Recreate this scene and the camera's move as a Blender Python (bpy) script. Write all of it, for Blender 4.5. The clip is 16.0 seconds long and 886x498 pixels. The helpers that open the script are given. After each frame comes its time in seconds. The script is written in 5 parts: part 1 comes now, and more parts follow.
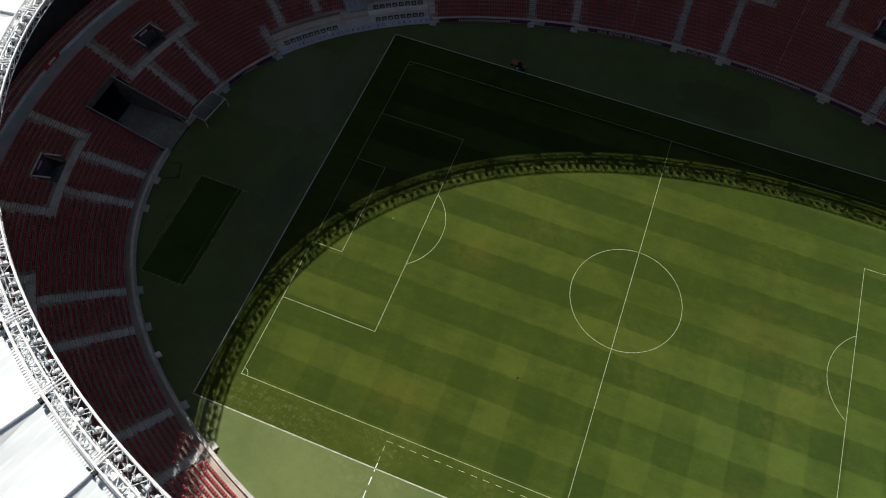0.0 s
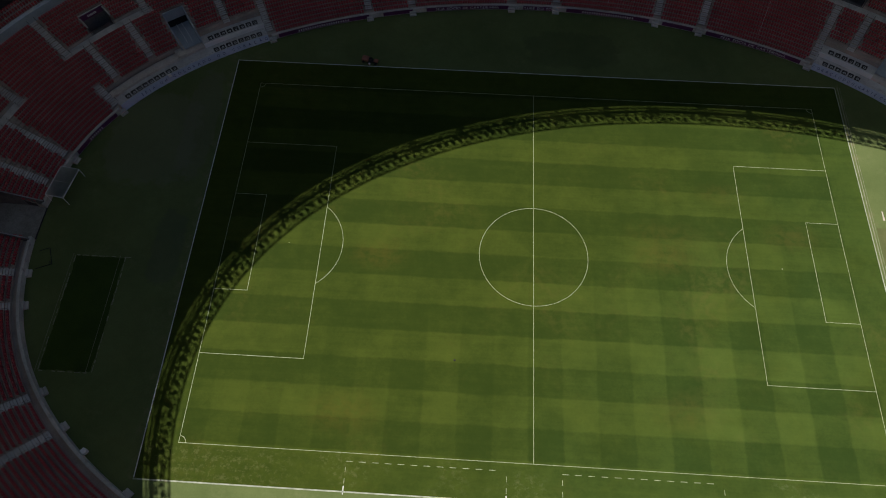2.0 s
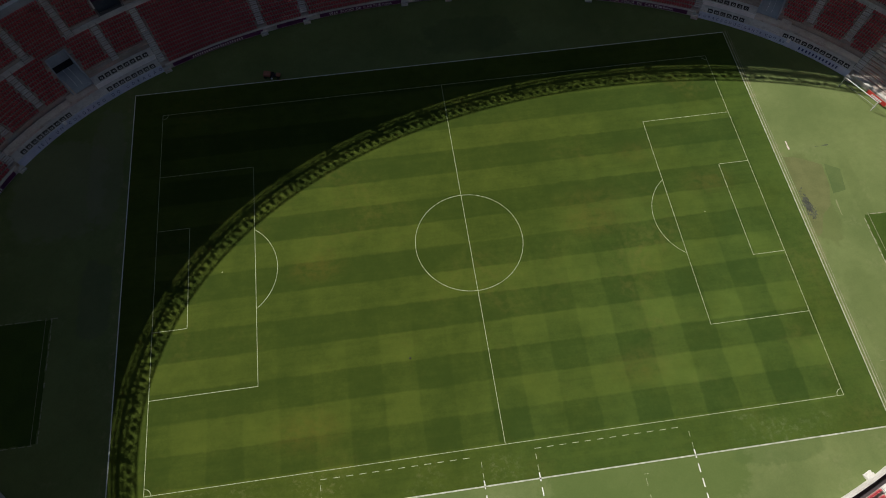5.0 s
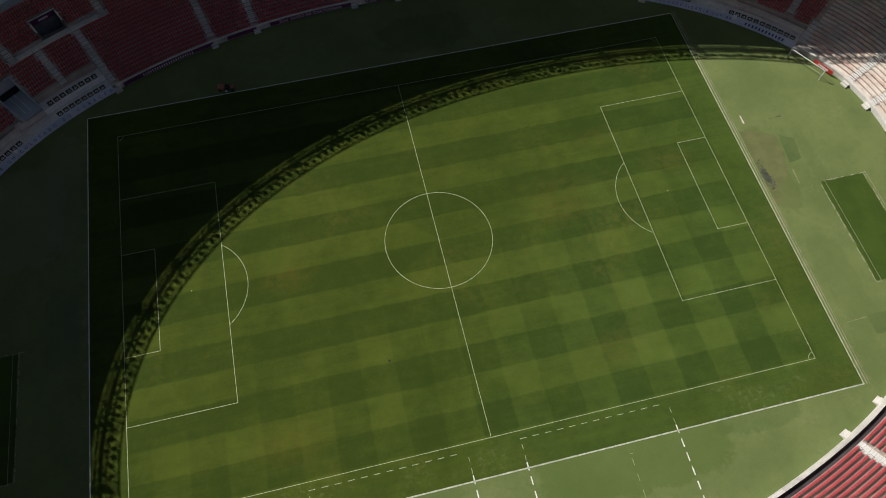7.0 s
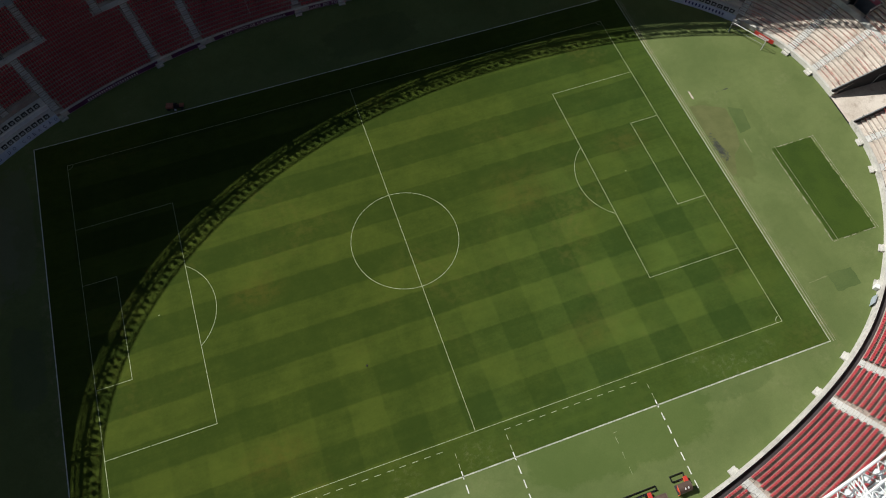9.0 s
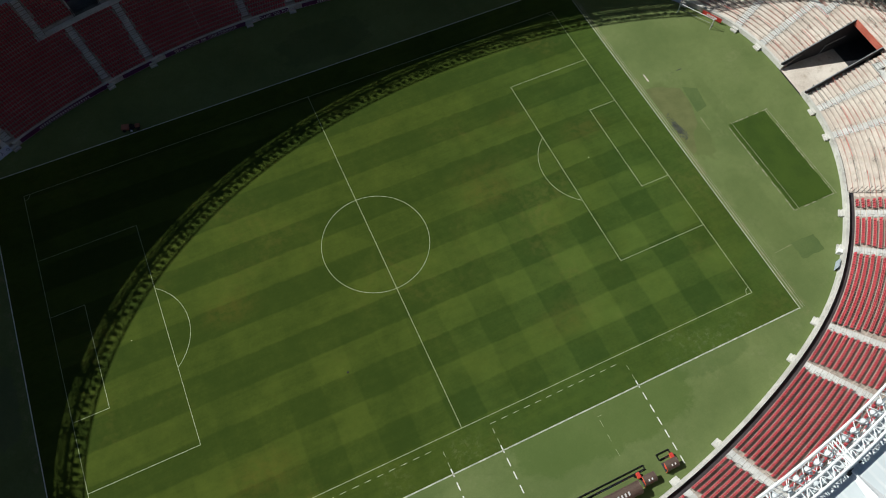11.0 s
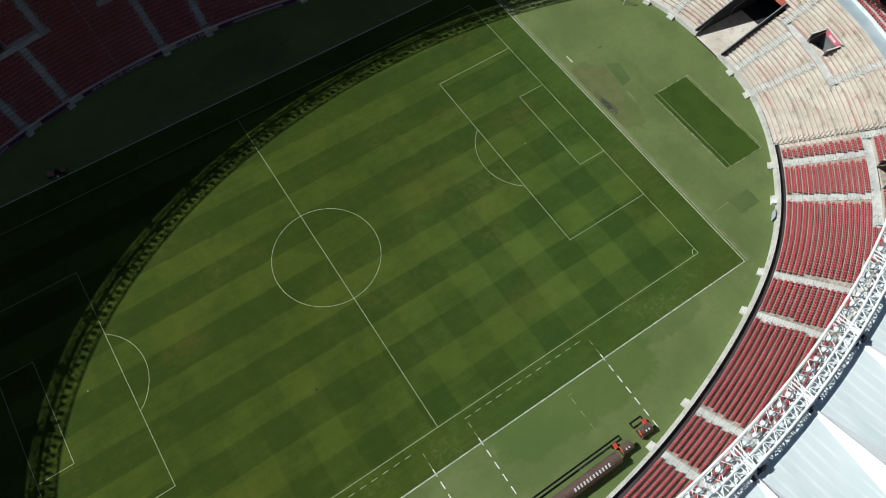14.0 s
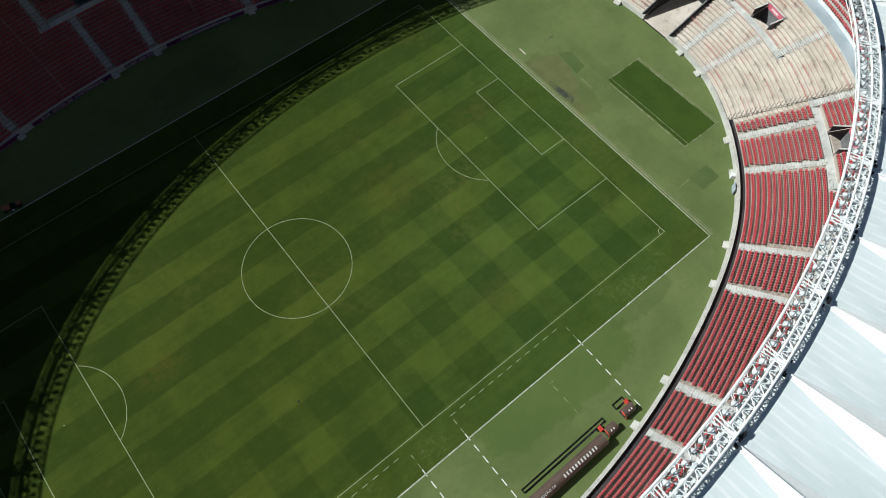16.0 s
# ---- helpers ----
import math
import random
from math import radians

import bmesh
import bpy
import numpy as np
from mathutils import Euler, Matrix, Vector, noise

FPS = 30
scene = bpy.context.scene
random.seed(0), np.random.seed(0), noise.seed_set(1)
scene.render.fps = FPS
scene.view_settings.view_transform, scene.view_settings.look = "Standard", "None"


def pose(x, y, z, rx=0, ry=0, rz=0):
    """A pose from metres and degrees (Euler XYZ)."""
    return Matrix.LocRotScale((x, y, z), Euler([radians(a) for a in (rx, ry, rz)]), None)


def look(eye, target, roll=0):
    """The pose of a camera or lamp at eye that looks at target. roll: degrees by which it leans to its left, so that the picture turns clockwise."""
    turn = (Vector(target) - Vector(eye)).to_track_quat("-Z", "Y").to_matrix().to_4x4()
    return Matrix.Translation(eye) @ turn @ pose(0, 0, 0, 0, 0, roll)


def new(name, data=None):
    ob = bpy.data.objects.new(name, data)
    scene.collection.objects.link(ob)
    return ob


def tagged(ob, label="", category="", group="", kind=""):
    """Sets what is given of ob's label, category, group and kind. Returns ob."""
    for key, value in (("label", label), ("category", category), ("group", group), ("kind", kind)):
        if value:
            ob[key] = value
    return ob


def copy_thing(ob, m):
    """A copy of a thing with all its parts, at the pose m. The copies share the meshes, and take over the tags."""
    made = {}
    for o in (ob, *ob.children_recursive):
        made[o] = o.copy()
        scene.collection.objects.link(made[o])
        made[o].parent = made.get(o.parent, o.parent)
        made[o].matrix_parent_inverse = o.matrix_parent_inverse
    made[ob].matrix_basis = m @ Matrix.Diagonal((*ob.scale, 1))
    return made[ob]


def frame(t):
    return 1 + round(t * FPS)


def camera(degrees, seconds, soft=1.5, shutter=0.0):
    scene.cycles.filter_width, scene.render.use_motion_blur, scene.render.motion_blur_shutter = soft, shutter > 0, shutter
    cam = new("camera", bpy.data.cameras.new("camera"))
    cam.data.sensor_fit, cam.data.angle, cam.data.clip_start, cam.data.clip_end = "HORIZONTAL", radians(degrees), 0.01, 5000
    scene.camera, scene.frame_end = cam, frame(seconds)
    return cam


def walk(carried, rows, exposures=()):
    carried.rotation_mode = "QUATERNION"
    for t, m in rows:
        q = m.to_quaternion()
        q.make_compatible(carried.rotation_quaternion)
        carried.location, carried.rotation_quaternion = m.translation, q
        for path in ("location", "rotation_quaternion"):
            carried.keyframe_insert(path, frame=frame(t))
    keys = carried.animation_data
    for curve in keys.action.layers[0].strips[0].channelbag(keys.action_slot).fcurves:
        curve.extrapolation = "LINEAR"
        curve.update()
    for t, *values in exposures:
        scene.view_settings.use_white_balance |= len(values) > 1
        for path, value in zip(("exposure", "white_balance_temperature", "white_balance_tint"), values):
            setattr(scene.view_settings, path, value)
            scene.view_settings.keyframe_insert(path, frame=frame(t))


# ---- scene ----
# ---------------------------------------------------------------- camera
ROWS = [
    (0.0, -12.94, -50.81, 102.48, 26.80, -0.31, 21.33),
    (0.5, -12.82, -50.81, 102.45, 26.73, -0.22, 14.57),
    (1.0, -12.70, -50.81, 102.43, 26.67, -0.12, 8.60),
    (1.5, -12.59, -50.82, 102.41, 26.63, -0.12, 5.57),
    (2.0, -12.48, -50.82, 102.39, 26.58, -0.11, 3.39),
    (2.5, -12.38, -50.83, 102.36, 26.53, -0.11, 1.61),
    (3.0, -12.28, -50.84, 102.34, 26.48, -0.11, -0.52),
    (3.5, -12.18, -50.86, 102.32, 26.43, -0.11, -3.14),
    (4.0, -12.09, -50.88, 102.31, 26.40, -0.11, -5.07),
    (6.5, -11.72, -51.01, 102.22, 26.26, -0.13, -12.04),
    (7.0, -11.66, -51.04, 102.21, 26.26, -0.14, -13.39),
    (7.5, -11.60, -51.08, 102.19, 26.25, -0.15, -14.82),
    (8.0, -11.55, -51.12, 102.18, 26.25, -0.15, -16.33),
    (8.5, -11.50, -51.16, 102.17, 26.23, -0.15, -17.93),
    (9.0, -11.46, -51.20, 102.15, 26.20, -0.15, -19.39),
    (11.5, -11.32, -51.47, 102.10, 26.26, -0.15, -25.73),
    (12.0, -11.30, -51.53, 102.10, 26.29, -0.17, -26.83),
    (12.5, -11.29, -51.60, 102.09, 26.32, -0.17, -28.54),
    (13.0, -11.29, -51.66, 102.08, 26.36, -0.17, -30.39),
    (13.5, -11.29, -51.73, 102.08, 26.40, -0.18, -32.10),
    (14.0, -11.29, -51.81, 102.07, 26.44, -0.18, -33.55),
    (14.5, -11.30, -51.88, 102.07, 26.46, -0.17, -34.90),
    (15.0, -11.31, -51.96, 102.06, 26.48, -0.15, -36.29),
    (15.5, -11.33, -52.04, 102.06, 26.50, -0.14, -37.72),
    (16.0, -11.35, -52.13, 102.05, 26.53, -0.13, -39.10),
]
cam = camera(66.5, 16.0, soft=1.0)
walk(cam, [(t, pose(x, y, z, rx, ry, rz)) for t, x, y, z, rx, ry, rz in ROWS],
     exposures=((0.0, 0.42, 6500, 10), (3.5, 0.42, 6500, 10), (7.0, 0.33, 6500, 10), (9.0, 0.28, 6350, 7), (11.5, 0.24, 6050, 3), (12.5, 0.22, 5950, 1), (16.0, 0.20, 5950, 1)))

# ---------------------------------------------------------------- light
SUN_DIR = Vector((-31.9, 28.75, 38.7)).normalized()
sun = new("sun", bpy.data.lights.new("sun", "SUN"))
sun.data.energy, sun.data.angle, sun.data.color = 4.9, radians(0.42), (1.0, 0.95, 0.87)
sun.matrix_world = look((0, 0, 200), Vector((0, 0, 200)) - SUN_DIR)
world = bpy.data.worlds.new("sky")
scene.world = world
world.use_nodes = True
sky = world.node_tree.nodes.new("ShaderNodeTexSky")
sky.sky_type, sky.sun_disc = "NISHITA", False
sky.dust_density, sky.ozone_density, sky.air_density = 0.4, 2.0, 1.0
sky.sun_elevation = math.asin(SUN_DIR.z)
sky.sun_rotation = math.atan2(SUN_DIR.x, SUN_DIR.y)
back = world.node_tree.nodes["Background"]
back.inputs["Strength"].default_value = 0.030
world.node_tree.links.new(sky.outputs[0], back.inputs["Color"])


# ---------------------------------------------------------------- materials
class Nodes:
    """A small wrapper that makes shader nodes and joins them."""

    def __init__(self, name):
        self.mat = bpy.data.materials.new(name)
        self.mat.use_nodes = True
        self.tree = self.mat.node_tree
        self.bsdf = self.tree.nodes["Principled BSDF"]
        self.pos = self.add("ShaderNodeNewGeometry").outputs["Position"]

    def add(self, kind):
        return self.tree.nodes.new(kind)

    def link(self, a, b):
        if isinstance(a, bpy.types.NodeSocket):
            self.tree.links.new(a, b)
        else:
            b.default_value = a

    def noise(self, scale, detail=4.0, rough=0.55, vec=None, stretch=None):
        n = self.add("ShaderNodeTexNoise")
        n.inputs["Scale"].default_value = scale
        n.inputs["Detail"].default_value = detail
        n.inputs["Roughness"].default_value = rough
        v = self.pos if vec is None else vec
        if stretch:
            m = self.add("ShaderNodeVectorMath")
            m.operation = "MULTIPLY"
            self.link(v, m.inputs[0])
            m.inputs[1].default_value = stretch
            v = m.outputs[0]
        self.link(v, n.inputs["Vector"])
        return n.outputs["Fac"]

    def math(self, op, a, b=0.0, c=0.0):
        n = self.add("ShaderNodeMath")
        n.operation = op
        for i, v in enumerate((a, b, c)):
            self.link(v, n.inputs[i])
        return n.outputs[0]

    def span(self, v, a, b, c=0.0, d=1.0):
        n = self.add("ShaderNodeMapRange")
        n.interpolation_type = "SMOOTHSTEP"
        self.link(v, n.inputs["Value"])
        for k, x in (("From Min", a), ("From Max", b), ("To Min", c), ("To Max", d)):
            n.inputs[k].default_value = x
        return n.outputs["Result"]

    def mix(self, f, a, b, kind="MIX"):
        n = self.add("ShaderNodeMix")
        n.data_type, n.blend_type = "RGBA", kind
        self.link(f, n.inputs[0])
        self.link(col(a), n.inputs[6])
        self.link(col(b), n.inputs[7])
        return n.outputs[2]

    def xyz(self, v=None):
        n = self.add("ShaderNodeSeparateXYZ")
        self.link(self.pos if v is None else v, n.inputs[0])
        return n.outputs

    def bump(self, h, strength, dist):
        n = self.add("ShaderNodeBump")
        n.inputs["Strength"].default_value = strength
        n.inputs["Distance"].default_value = dist
        self.link(h, n.inputs["Height"])
        self.link(n.outputs[0], self.bsdf.inputs["Normal"])

    def finish(self, colour, rough=0.8, metal=0.0, spec=0.3):
        self.link(col(colour), self.bsdf.inputs["Base Color"])
        self.link(rough, self.bsdf.inputs["Roughness"])
        self.bsdf.inputs["Metallic"].default_value = metal
        self.bsdf.inputs["Specular IOR Level"].default_value = spec
        return self.mat


def col(c):
    return (*c, 1.0) if isinstance(c, tuple) and len(c) == 3 else c


def surface(name, dark, light, big=0.25, fine=6.0, rough=0.8, bump=0.3, dist=0.01, metal=0.0, spec=0.3, dirt=None, amount=0.5):
    """Two tones mixed at two scales, with an optional dirt colour in patches, and fine relief."""
    n = Nodes(name)
    a, b = n.noise(big, 3), n.noise(fine, 5, 0.65)
    f = n.math("ADD", n.math("MULTIPLY", a, 0.55), n.math("MULTIPLY", b, 0.45))
    c = n.mix(n.span(f, 0.36, 0.64), dark, light)
    if dirt:
        c = n.mix(n.math("MULTIPLY", n.span(n.noise(big * 2.7, 5, 0.7), 0.5, 0.72), amount), c, dirt)
    if bump:
        n.bump(b, bump, dist)
    return n.finish(c, rough, metal, spec)


def speckled(name, dark, light, rough=0.5, per="Random", island=False, spec=0.4, metal=0.0):
    """Pieces that differ slightly from one another, with fine wear."""
    n = Nodes(name)
    if island:
        r = n.add("ShaderNodeNewGeometry").outputs["Random Per Island"]
    else:
        r = n.add("ShaderNodeObjectInfo").outputs["Random"]
    f = n.math("ADD", n.math("MULTIPLY", r, 0.6), n.math("MULTIPLY", n.noise(3.0, 4), 0.4))
    return n.finish(n.mix(f, dark, light), rough, metal, spec)


def grass_material():
    n = Nodes("mown_pitch_grass")
    x, y, _ = n.xyz()
    wob = n.math("MULTIPLY", n.math("SUBTRACT", n.noise(0.3, 4), 0.5), 0.7)
    along = n.math("COSINE", n.math("MULTIPLY", n.math("SUBTRACT", n.math("ADD", y, wob), 6.9), 2 * math.pi / 9.55))
    cross = n.math("COSINE", n.math("MULTIPLY", n.math("SUBTRACT", n.math("ADD", x, wob), 44.6), 2 * math.pi / 10.7))
    band_y = n.span(along, 0.15, -0.15)
    band_x = n.span(cross, 0.15, -0.15)
    near = n.span(n.math("ADD", n.math("MULTIPLY", x, 0.35), n.math("MULTIPLY", y, -1.0)), -6.0, 36.0, 0.03, 0.32)
    near = n.math("MULTIPLY", near, n.span(n.noise(0.06, 3), 0.3, 0.65, 0.5, 1.0))
    strength = n.span(n.noise(0.045, 3), 0.35, 0.65, 0.24, 0.40)
    v = n.math("ADD", n.math("MULTIPLY", band_y, strength), n.math("MULTIPLY", band_x, near))
    margin = n.math("MAXIMUM", n.math("SUBTRACT", n.math("ABSOLUTE", x), 52.8), n.math("SUBTRACT", n.math("ABSOLUTE", y), 34.3))
    v = n.mix(n.span(margin, -0.3, 0.4), v, (0.30, 0.30, 0.30))
    blot = n.noise(0.09, 5, 0.65)
    fine = n.noise(2.4, 6, 0.75)
    streak = n.noise(0.5, 5, 0.65, stretch=(0.10, 1.8, 1.0))
    for f, k in ((blot, 0.85), (fine, 0.4), (streak, 0.45), (n.noise(0.5, 5, 0.7), 0.6)):
        v = n.math("ADD", v, n.math("MULTIPLY", n.math("SUBTRACT", f, 0.5), k))
    c = n.mix(n.span(v, -0.25, 1.1), (0.0275, 0.0450, 0.0070), (0.0750, 0.0985, 0.0145))
    yellow = n.math("MULTIPLY", n.span(n.noise(0.05, 5, 0.65), 0.5, 0.75), n.span(n.noise(0.9, 4), 0.35, 0.7))
    c = n.mix(n.math("MULTIPLY", yellow, 0.4), c, (0.110, 0.092, 0.020))
    for sx, sy, sr, amount in ((22.0, 0.5, 7.0, 0.34), (22.5, 4.5, 10.0, 0.2), (-26.0, -1.3, 7.0, 0.3), (-29.0, -28.0, 8.0, 0.3), (44.0, 6.0, 7.0, 0.3), (23.0, -25.0, 8.0, 0.22), (33.0, 14.0, 6.0, 0.2)):
        dx, dy = n.math("SUBTRACT", x, sx), n.math("MULTIPLY", n.math("SUBTRACT", y, sy), 1.8)
        r = n.math("SQRT", n.math("ADD", n.math("MULTIPLY", dx, dx), n.math("MULTIPLY", dy, dy)))
        spot = n.math("MULTIPLY", n.span(r, sr, 1.0), n.span(n.noise(0.7, 5, 0.65), 0.3, 0.65))
        c = n.mix(n.math("MULTIPLY", spot, amount), c, (0.105, 0.080, 0.015))
    scuff = n.math("MULTIPLY", n.span(y, -33.6, -35.0), n.span(n.noise(1.1, 7, 0.8), 0.50, 0.62))
    scuff = n.math("MULTIPLY", scuff, n.math("MAXIMUM", n.span(x, -30.0, -44.0), n.span(n.noise(0.09, 2), 0.5, 0.66)))
    c = n.mix(n.math("MULTIPLY", scuff, 0.42), c, (0.135, 0.140, 0.050))
    # brighter, bluer green towards +x and -y, broken up by noise
    cool_green = n.span(n.math("SUBTRACT", n.math("MULTIPLY", x, 0.7), n.math("MULTIPLY", y, 0.5)), -6.0, 36.0)
    cool_green = n.math("MULTIPLY", cool_green, n.span(n.noise(0.06, 4, 0.6), 0.3, 0.6, 0.5, 1.0))
    c = n.mix(n.math("MULTIPLY", cool_green, 0.7), c, (1.04, 1.24, 1.70), "MULTIPLY")
    n.bump(n.noise(9.0, 5, 0.8), 0.35, 0.03)
    return n.finish(c, 0.95, 0.0, 0.06)


def apron_material():
    n = Nodes("green_synthetic_apron")
    x, y, _ = n.xyz()
    f = n.math("ADD", n.math("MULTIPLY", n.noise(0.07, 5, 0.6), 0.7), n.math("MULTIPLY", n.noise(4.0, 6, 0.7), 0.3))
    c = n.mix(n.span(f, 0.35, 0.65), (0.095, 0.128, 0.043), (0.133, 0.167, 0.061))
    mott = n.span(n.noise(0.8, 6, 0.7), 0.42, 0.7)
    c = n.mix(n.math("MULTIPLY", mott, 0.22), c, (0.075, 0.105, 0.032))
    worn = n.math("MULTIPLY", n.span(n.noise(0.16, 4, 0.6), 0.52, 0.7), n.span(n.noise(1.4, 5, 0.7), 0.4, 0.65))
    c = n.mix(n.math("MULTIPLY", worn, 0.3), c, (0.19, 0.20, 0.10))
    ragged = n.math("MULTIPLY", n.math("SUBTRACT", n.noise(0.35, 8, 0.72), 0.5), 3.4)
    for sx, sy, rx, ry, amount, tone in (
            (20.0, -41.0, 15.0, 5.6, 0.55, (0.064, 0.103, 0.022)), (10.0, -45.5, 8.0, 3.5, 0.22, (0.074, 0.110, 0.030)),
            (40.0, -40.2, 6.5, 2.2, 0.38, (0.062, 0.098, 0.028)), (-15.0, -40.0, 9.0, 2.5, 0.4, (0.075, 0.110, 0.034)),
            (69.5, -1.0, 1.2, 9.0, 0.2, (0.075, 0.104, 0.032)),
            (61.5, 0.0, 2.6, 9.0, 0.45, (0.085, 0.105, 0.034)), (63.0, -22.0, 3.0, 8.0, 0.3, (0.085, 0.115, 0.036)),
            (7.5, 46.0, 9.0, 4.5, 0.3, (0.050, 0.068, 0.026)), (-62.0, 24.0, 3.0, 12.0, 0.4, (0.15, 0.15, 0.10)),
            (-62.0, -2.0, 2.6, 7.0, 0.3, (0.08, 0.09, 0.07)), (-70.0, 20.0, 8.0, 10.0, 0.35, (0.17, 0.17, 0.12))):
        dx = n.math("DIVIDE", n.math("SUBTRACT", x, sx), rx)
        dy = n.math("DIVIDE", n.math("SUBTRACT", y, sy), ry)
        q = n.math("ADD", n.math("POWER", n.math("ABSOLUTE", dx), 3.0), n.math("POWER", n.math("ABSOLUTE", dy), 3.0))
        c = n.mix(n.math("MULTIPLY", n.span(n.math("ADD", q, ragged), 1.35, 0.75), amount), c, tone)
    ax, ay = n.math("ABSOLUTE", x), n.math("ABSOLUTE", y)
    off = n.math("MAXIMUM", n.math("SUBTRACT", ax, 58.0), n.math("SUBTRACT", ay, 39.4))
    sand = n.math("MULTIPLY", n.span(off, 1.9, 0.2), n.span(n.noise(0.5, 5, 0.7), 0.48, 0.65))
    c = n.mix(n.math("MULTIPLY", sand, n.span(ax, 57.0, 58.5, 0.0, 0.55)), c, (0.21, 0.19, 0.10))
    n.bump(n.noise(12.0, 4, 0.7), 0.25, 0.01)
    return n.finish(c, 0.9, 0.0, 0.12)


def paint_material():
    n = Nodes("worn_white_line_paint")
    f = n.span(n.noise(2.5, 6, 0.75), 0.28, 0.6)
    return n.finish(n.mix(f, (0.09, 0.13, 0.04), (0.37, 0.41, 0.25)), 0.8)


def membrane_material():
    n = Nodes("white_roof_membrane")
    uv = n.add("ShaderNodeTexCoord").outputs["Object"]
    ox, oy, _ = n.xyz(uv)
    f = n.noise(0.35, 4, 0.6, vec=uv, stretch=(1.0, 0.3, 1.0))
    c = n.mix(n.span(f, 0.3, 0.7), (0.63, 0.69, 0.71), (0.73, 0.78, 0.80))
    wob = n.math("MULTIPLY", n.noise(0.25, 3, vec=uv), 0.4)
    lane = n.math("COSINE", n.math("MULTIPLY", n.math("ADD", n.math("ADD", ox, n.math("MULTIPLY", oy, 0.04)), wob), 2 * math.pi / 1.15))
    lane = n.math("MULTIPLY", n.span(lane, 0.35, 1.0), n.span(n.noise(0.45, 4, vec=uv, stretch=(1.0, 0.35, 1.0)), 0.38, 0.66))
    c = n.mix(n.math("MULTIPLY", lane, 0.65), c, (0.88, 0.89, 0.89))
    c = n.mix(n.math("MULTIPLY", n.span(n.noise(1.6, 5, 0.7), 0.58, 0.78), 0.25), c, (0.45, 0.48, 0.46))
    n.finish(c, 0.5, 0.0, 0.3)
    thin = n.add("ShaderNodeBsdfTranslucent")
    thin.inputs["Color"].default_value = (0.72, 0.77, 0.85, 1.0)
    both = n.add("ShaderNodeMixShader")
    both.inputs[0].default_value = 0.062
    n.link(n.bsdf.outputs[0], both.inputs[1])
    n.link(thin.outputs[0], both.inputs[2])
    n.link(both.outputs[0], n.tree.nodes["Material Output"].inputs["Surface"])
    return n.mat


def nosing_material():
    n = Nodes("terrace_riser_with_red_paint")
    f = n.span(n.noise(0.3, 5, 0.65), 0.46, 0.58)
    _, _, z = n.xyz()
    lip = n.span(n.math("FRACT", n.math("DIVIDE", n.math("SUBTRACT", z, 1.105), 0.33)), 0.55, 0.65)
    c = n.mix(n.noise(3.0, 4), (0.30, 0.255, 0.22), (0.45, 0.39, 0.345))
    return n.finish(n.mix(n.math("MULTIPLY", n.math("MULTIPLY", f, lip), 0.8), c, (0.36, 0.09, 0.07)), 0.85)


M_FOLD = surface("bright_white_fold_membrane", (0.78, 0.79, 0.79), (0.86, 0.86, 0.86), 0.4, 4.0, 0.5, 0.05)
M_PATCH = surface("darker_green_patch", (0.066, 0.100, 0.029), (0.084, 0.118, 0.036), 0.3, 4.0, 0.9, 0.2)
M_GRASS = grass_material()
M_APRON = apron_material()
M_LINE = paint_material()
M_BORDER = surface("chalky_border_paint", (0.26, 0.29, 0.21), (0.46, 0.48, 0.39), 1.2, 6.0, 0.8, 0.1)
M_FASCIA = surface("pale_blue_white_fascia_paint", (0.40, 0.47, 0.60), (0.52, 0.59, 0.71), 0.5, 6.0, 0.5, 0.1)
M_BOLD = surface("fresh_white_line_paint", (0.50, 0.52, 0.46), (0.74, 0.75, 0.70), 1.2, 6.0, 0.8, 0.1)
M_DULLRED = surface("dull_dusty_red_paint", (0.26, 0.10, 0.06), (0.36, 0.15, 0.10), 0.8, 5.0, 0.6, 0.1)
M_ROOF = membrane_material()
M_NOSE = nosing_material()
M_TURF = surface("dense_nursery_turf", (0.026, 0.052, 0.003), (0.039, 0.070, 0.005), 0.2, 5.0, 0.9, 0.5, 0.05)
M_CONC = surface("weathered_concrete", (0.42, 0.41, 0.38), (0.59, 0.575, 0.54), 0.3, 5.0, 0.85, 0.3, 0.01, dirt=(0.16, 0.15, 0.13))
M_PALE = surface("pale_dusty_terrace_concrete", (0.49, 0.425, 0.37), (0.65, 0.59, 0.53), 0.22, 4.0, 0.85, 0.3, 0.01, dirt=(0.30, 0.24, 0.19), amount=0.6)
M_TREAD = surface("terrace_concrete_under_seats", (0.33, 0.275, 0.235), (0.46, 0.40, 0.35), 0.3, 5.0, 0.85, 0.3, 0.01)
M_STEP = surface("light_grey_aisle_concrete", (0.47, 0.47, 0.46), (0.63, 0.63, 0.615), 0.4, 5.0, 0.8, 0.3, 0.01, dirt=(0.30, 0.295, 0.28))
# darker grey for step risers, with their shade put into the colour
M_STEPLOW = surface("shade_grey_riser_concrete", (0.36, 0.36, 0.355), (0.49, 0.49, 0.48), 0.4, 5.0, 0.85, 0.3, 0.01)
M_RAMP = surface("stained_ramp_concrete", (0.20, 0.195, 0.18), (0.33, 0.32, 0.30), 0.25, 4.0, 0.85, 0.3, 0.01, dirt=(0.11, 0.10, 0.09))
M_SOIL = surface("damp_dark_soil", (0.030, 0.034, 0.028), (0.065, 0.072, 0.055), 0.8, 6.0, 0.9)
M_TUNNELRED = surface("faded_red_portal_paint", (0.36, 0.09, 0.06), (0.48, 0.14, 0.10), 0.6, 6.0, 0.6, 0.1)
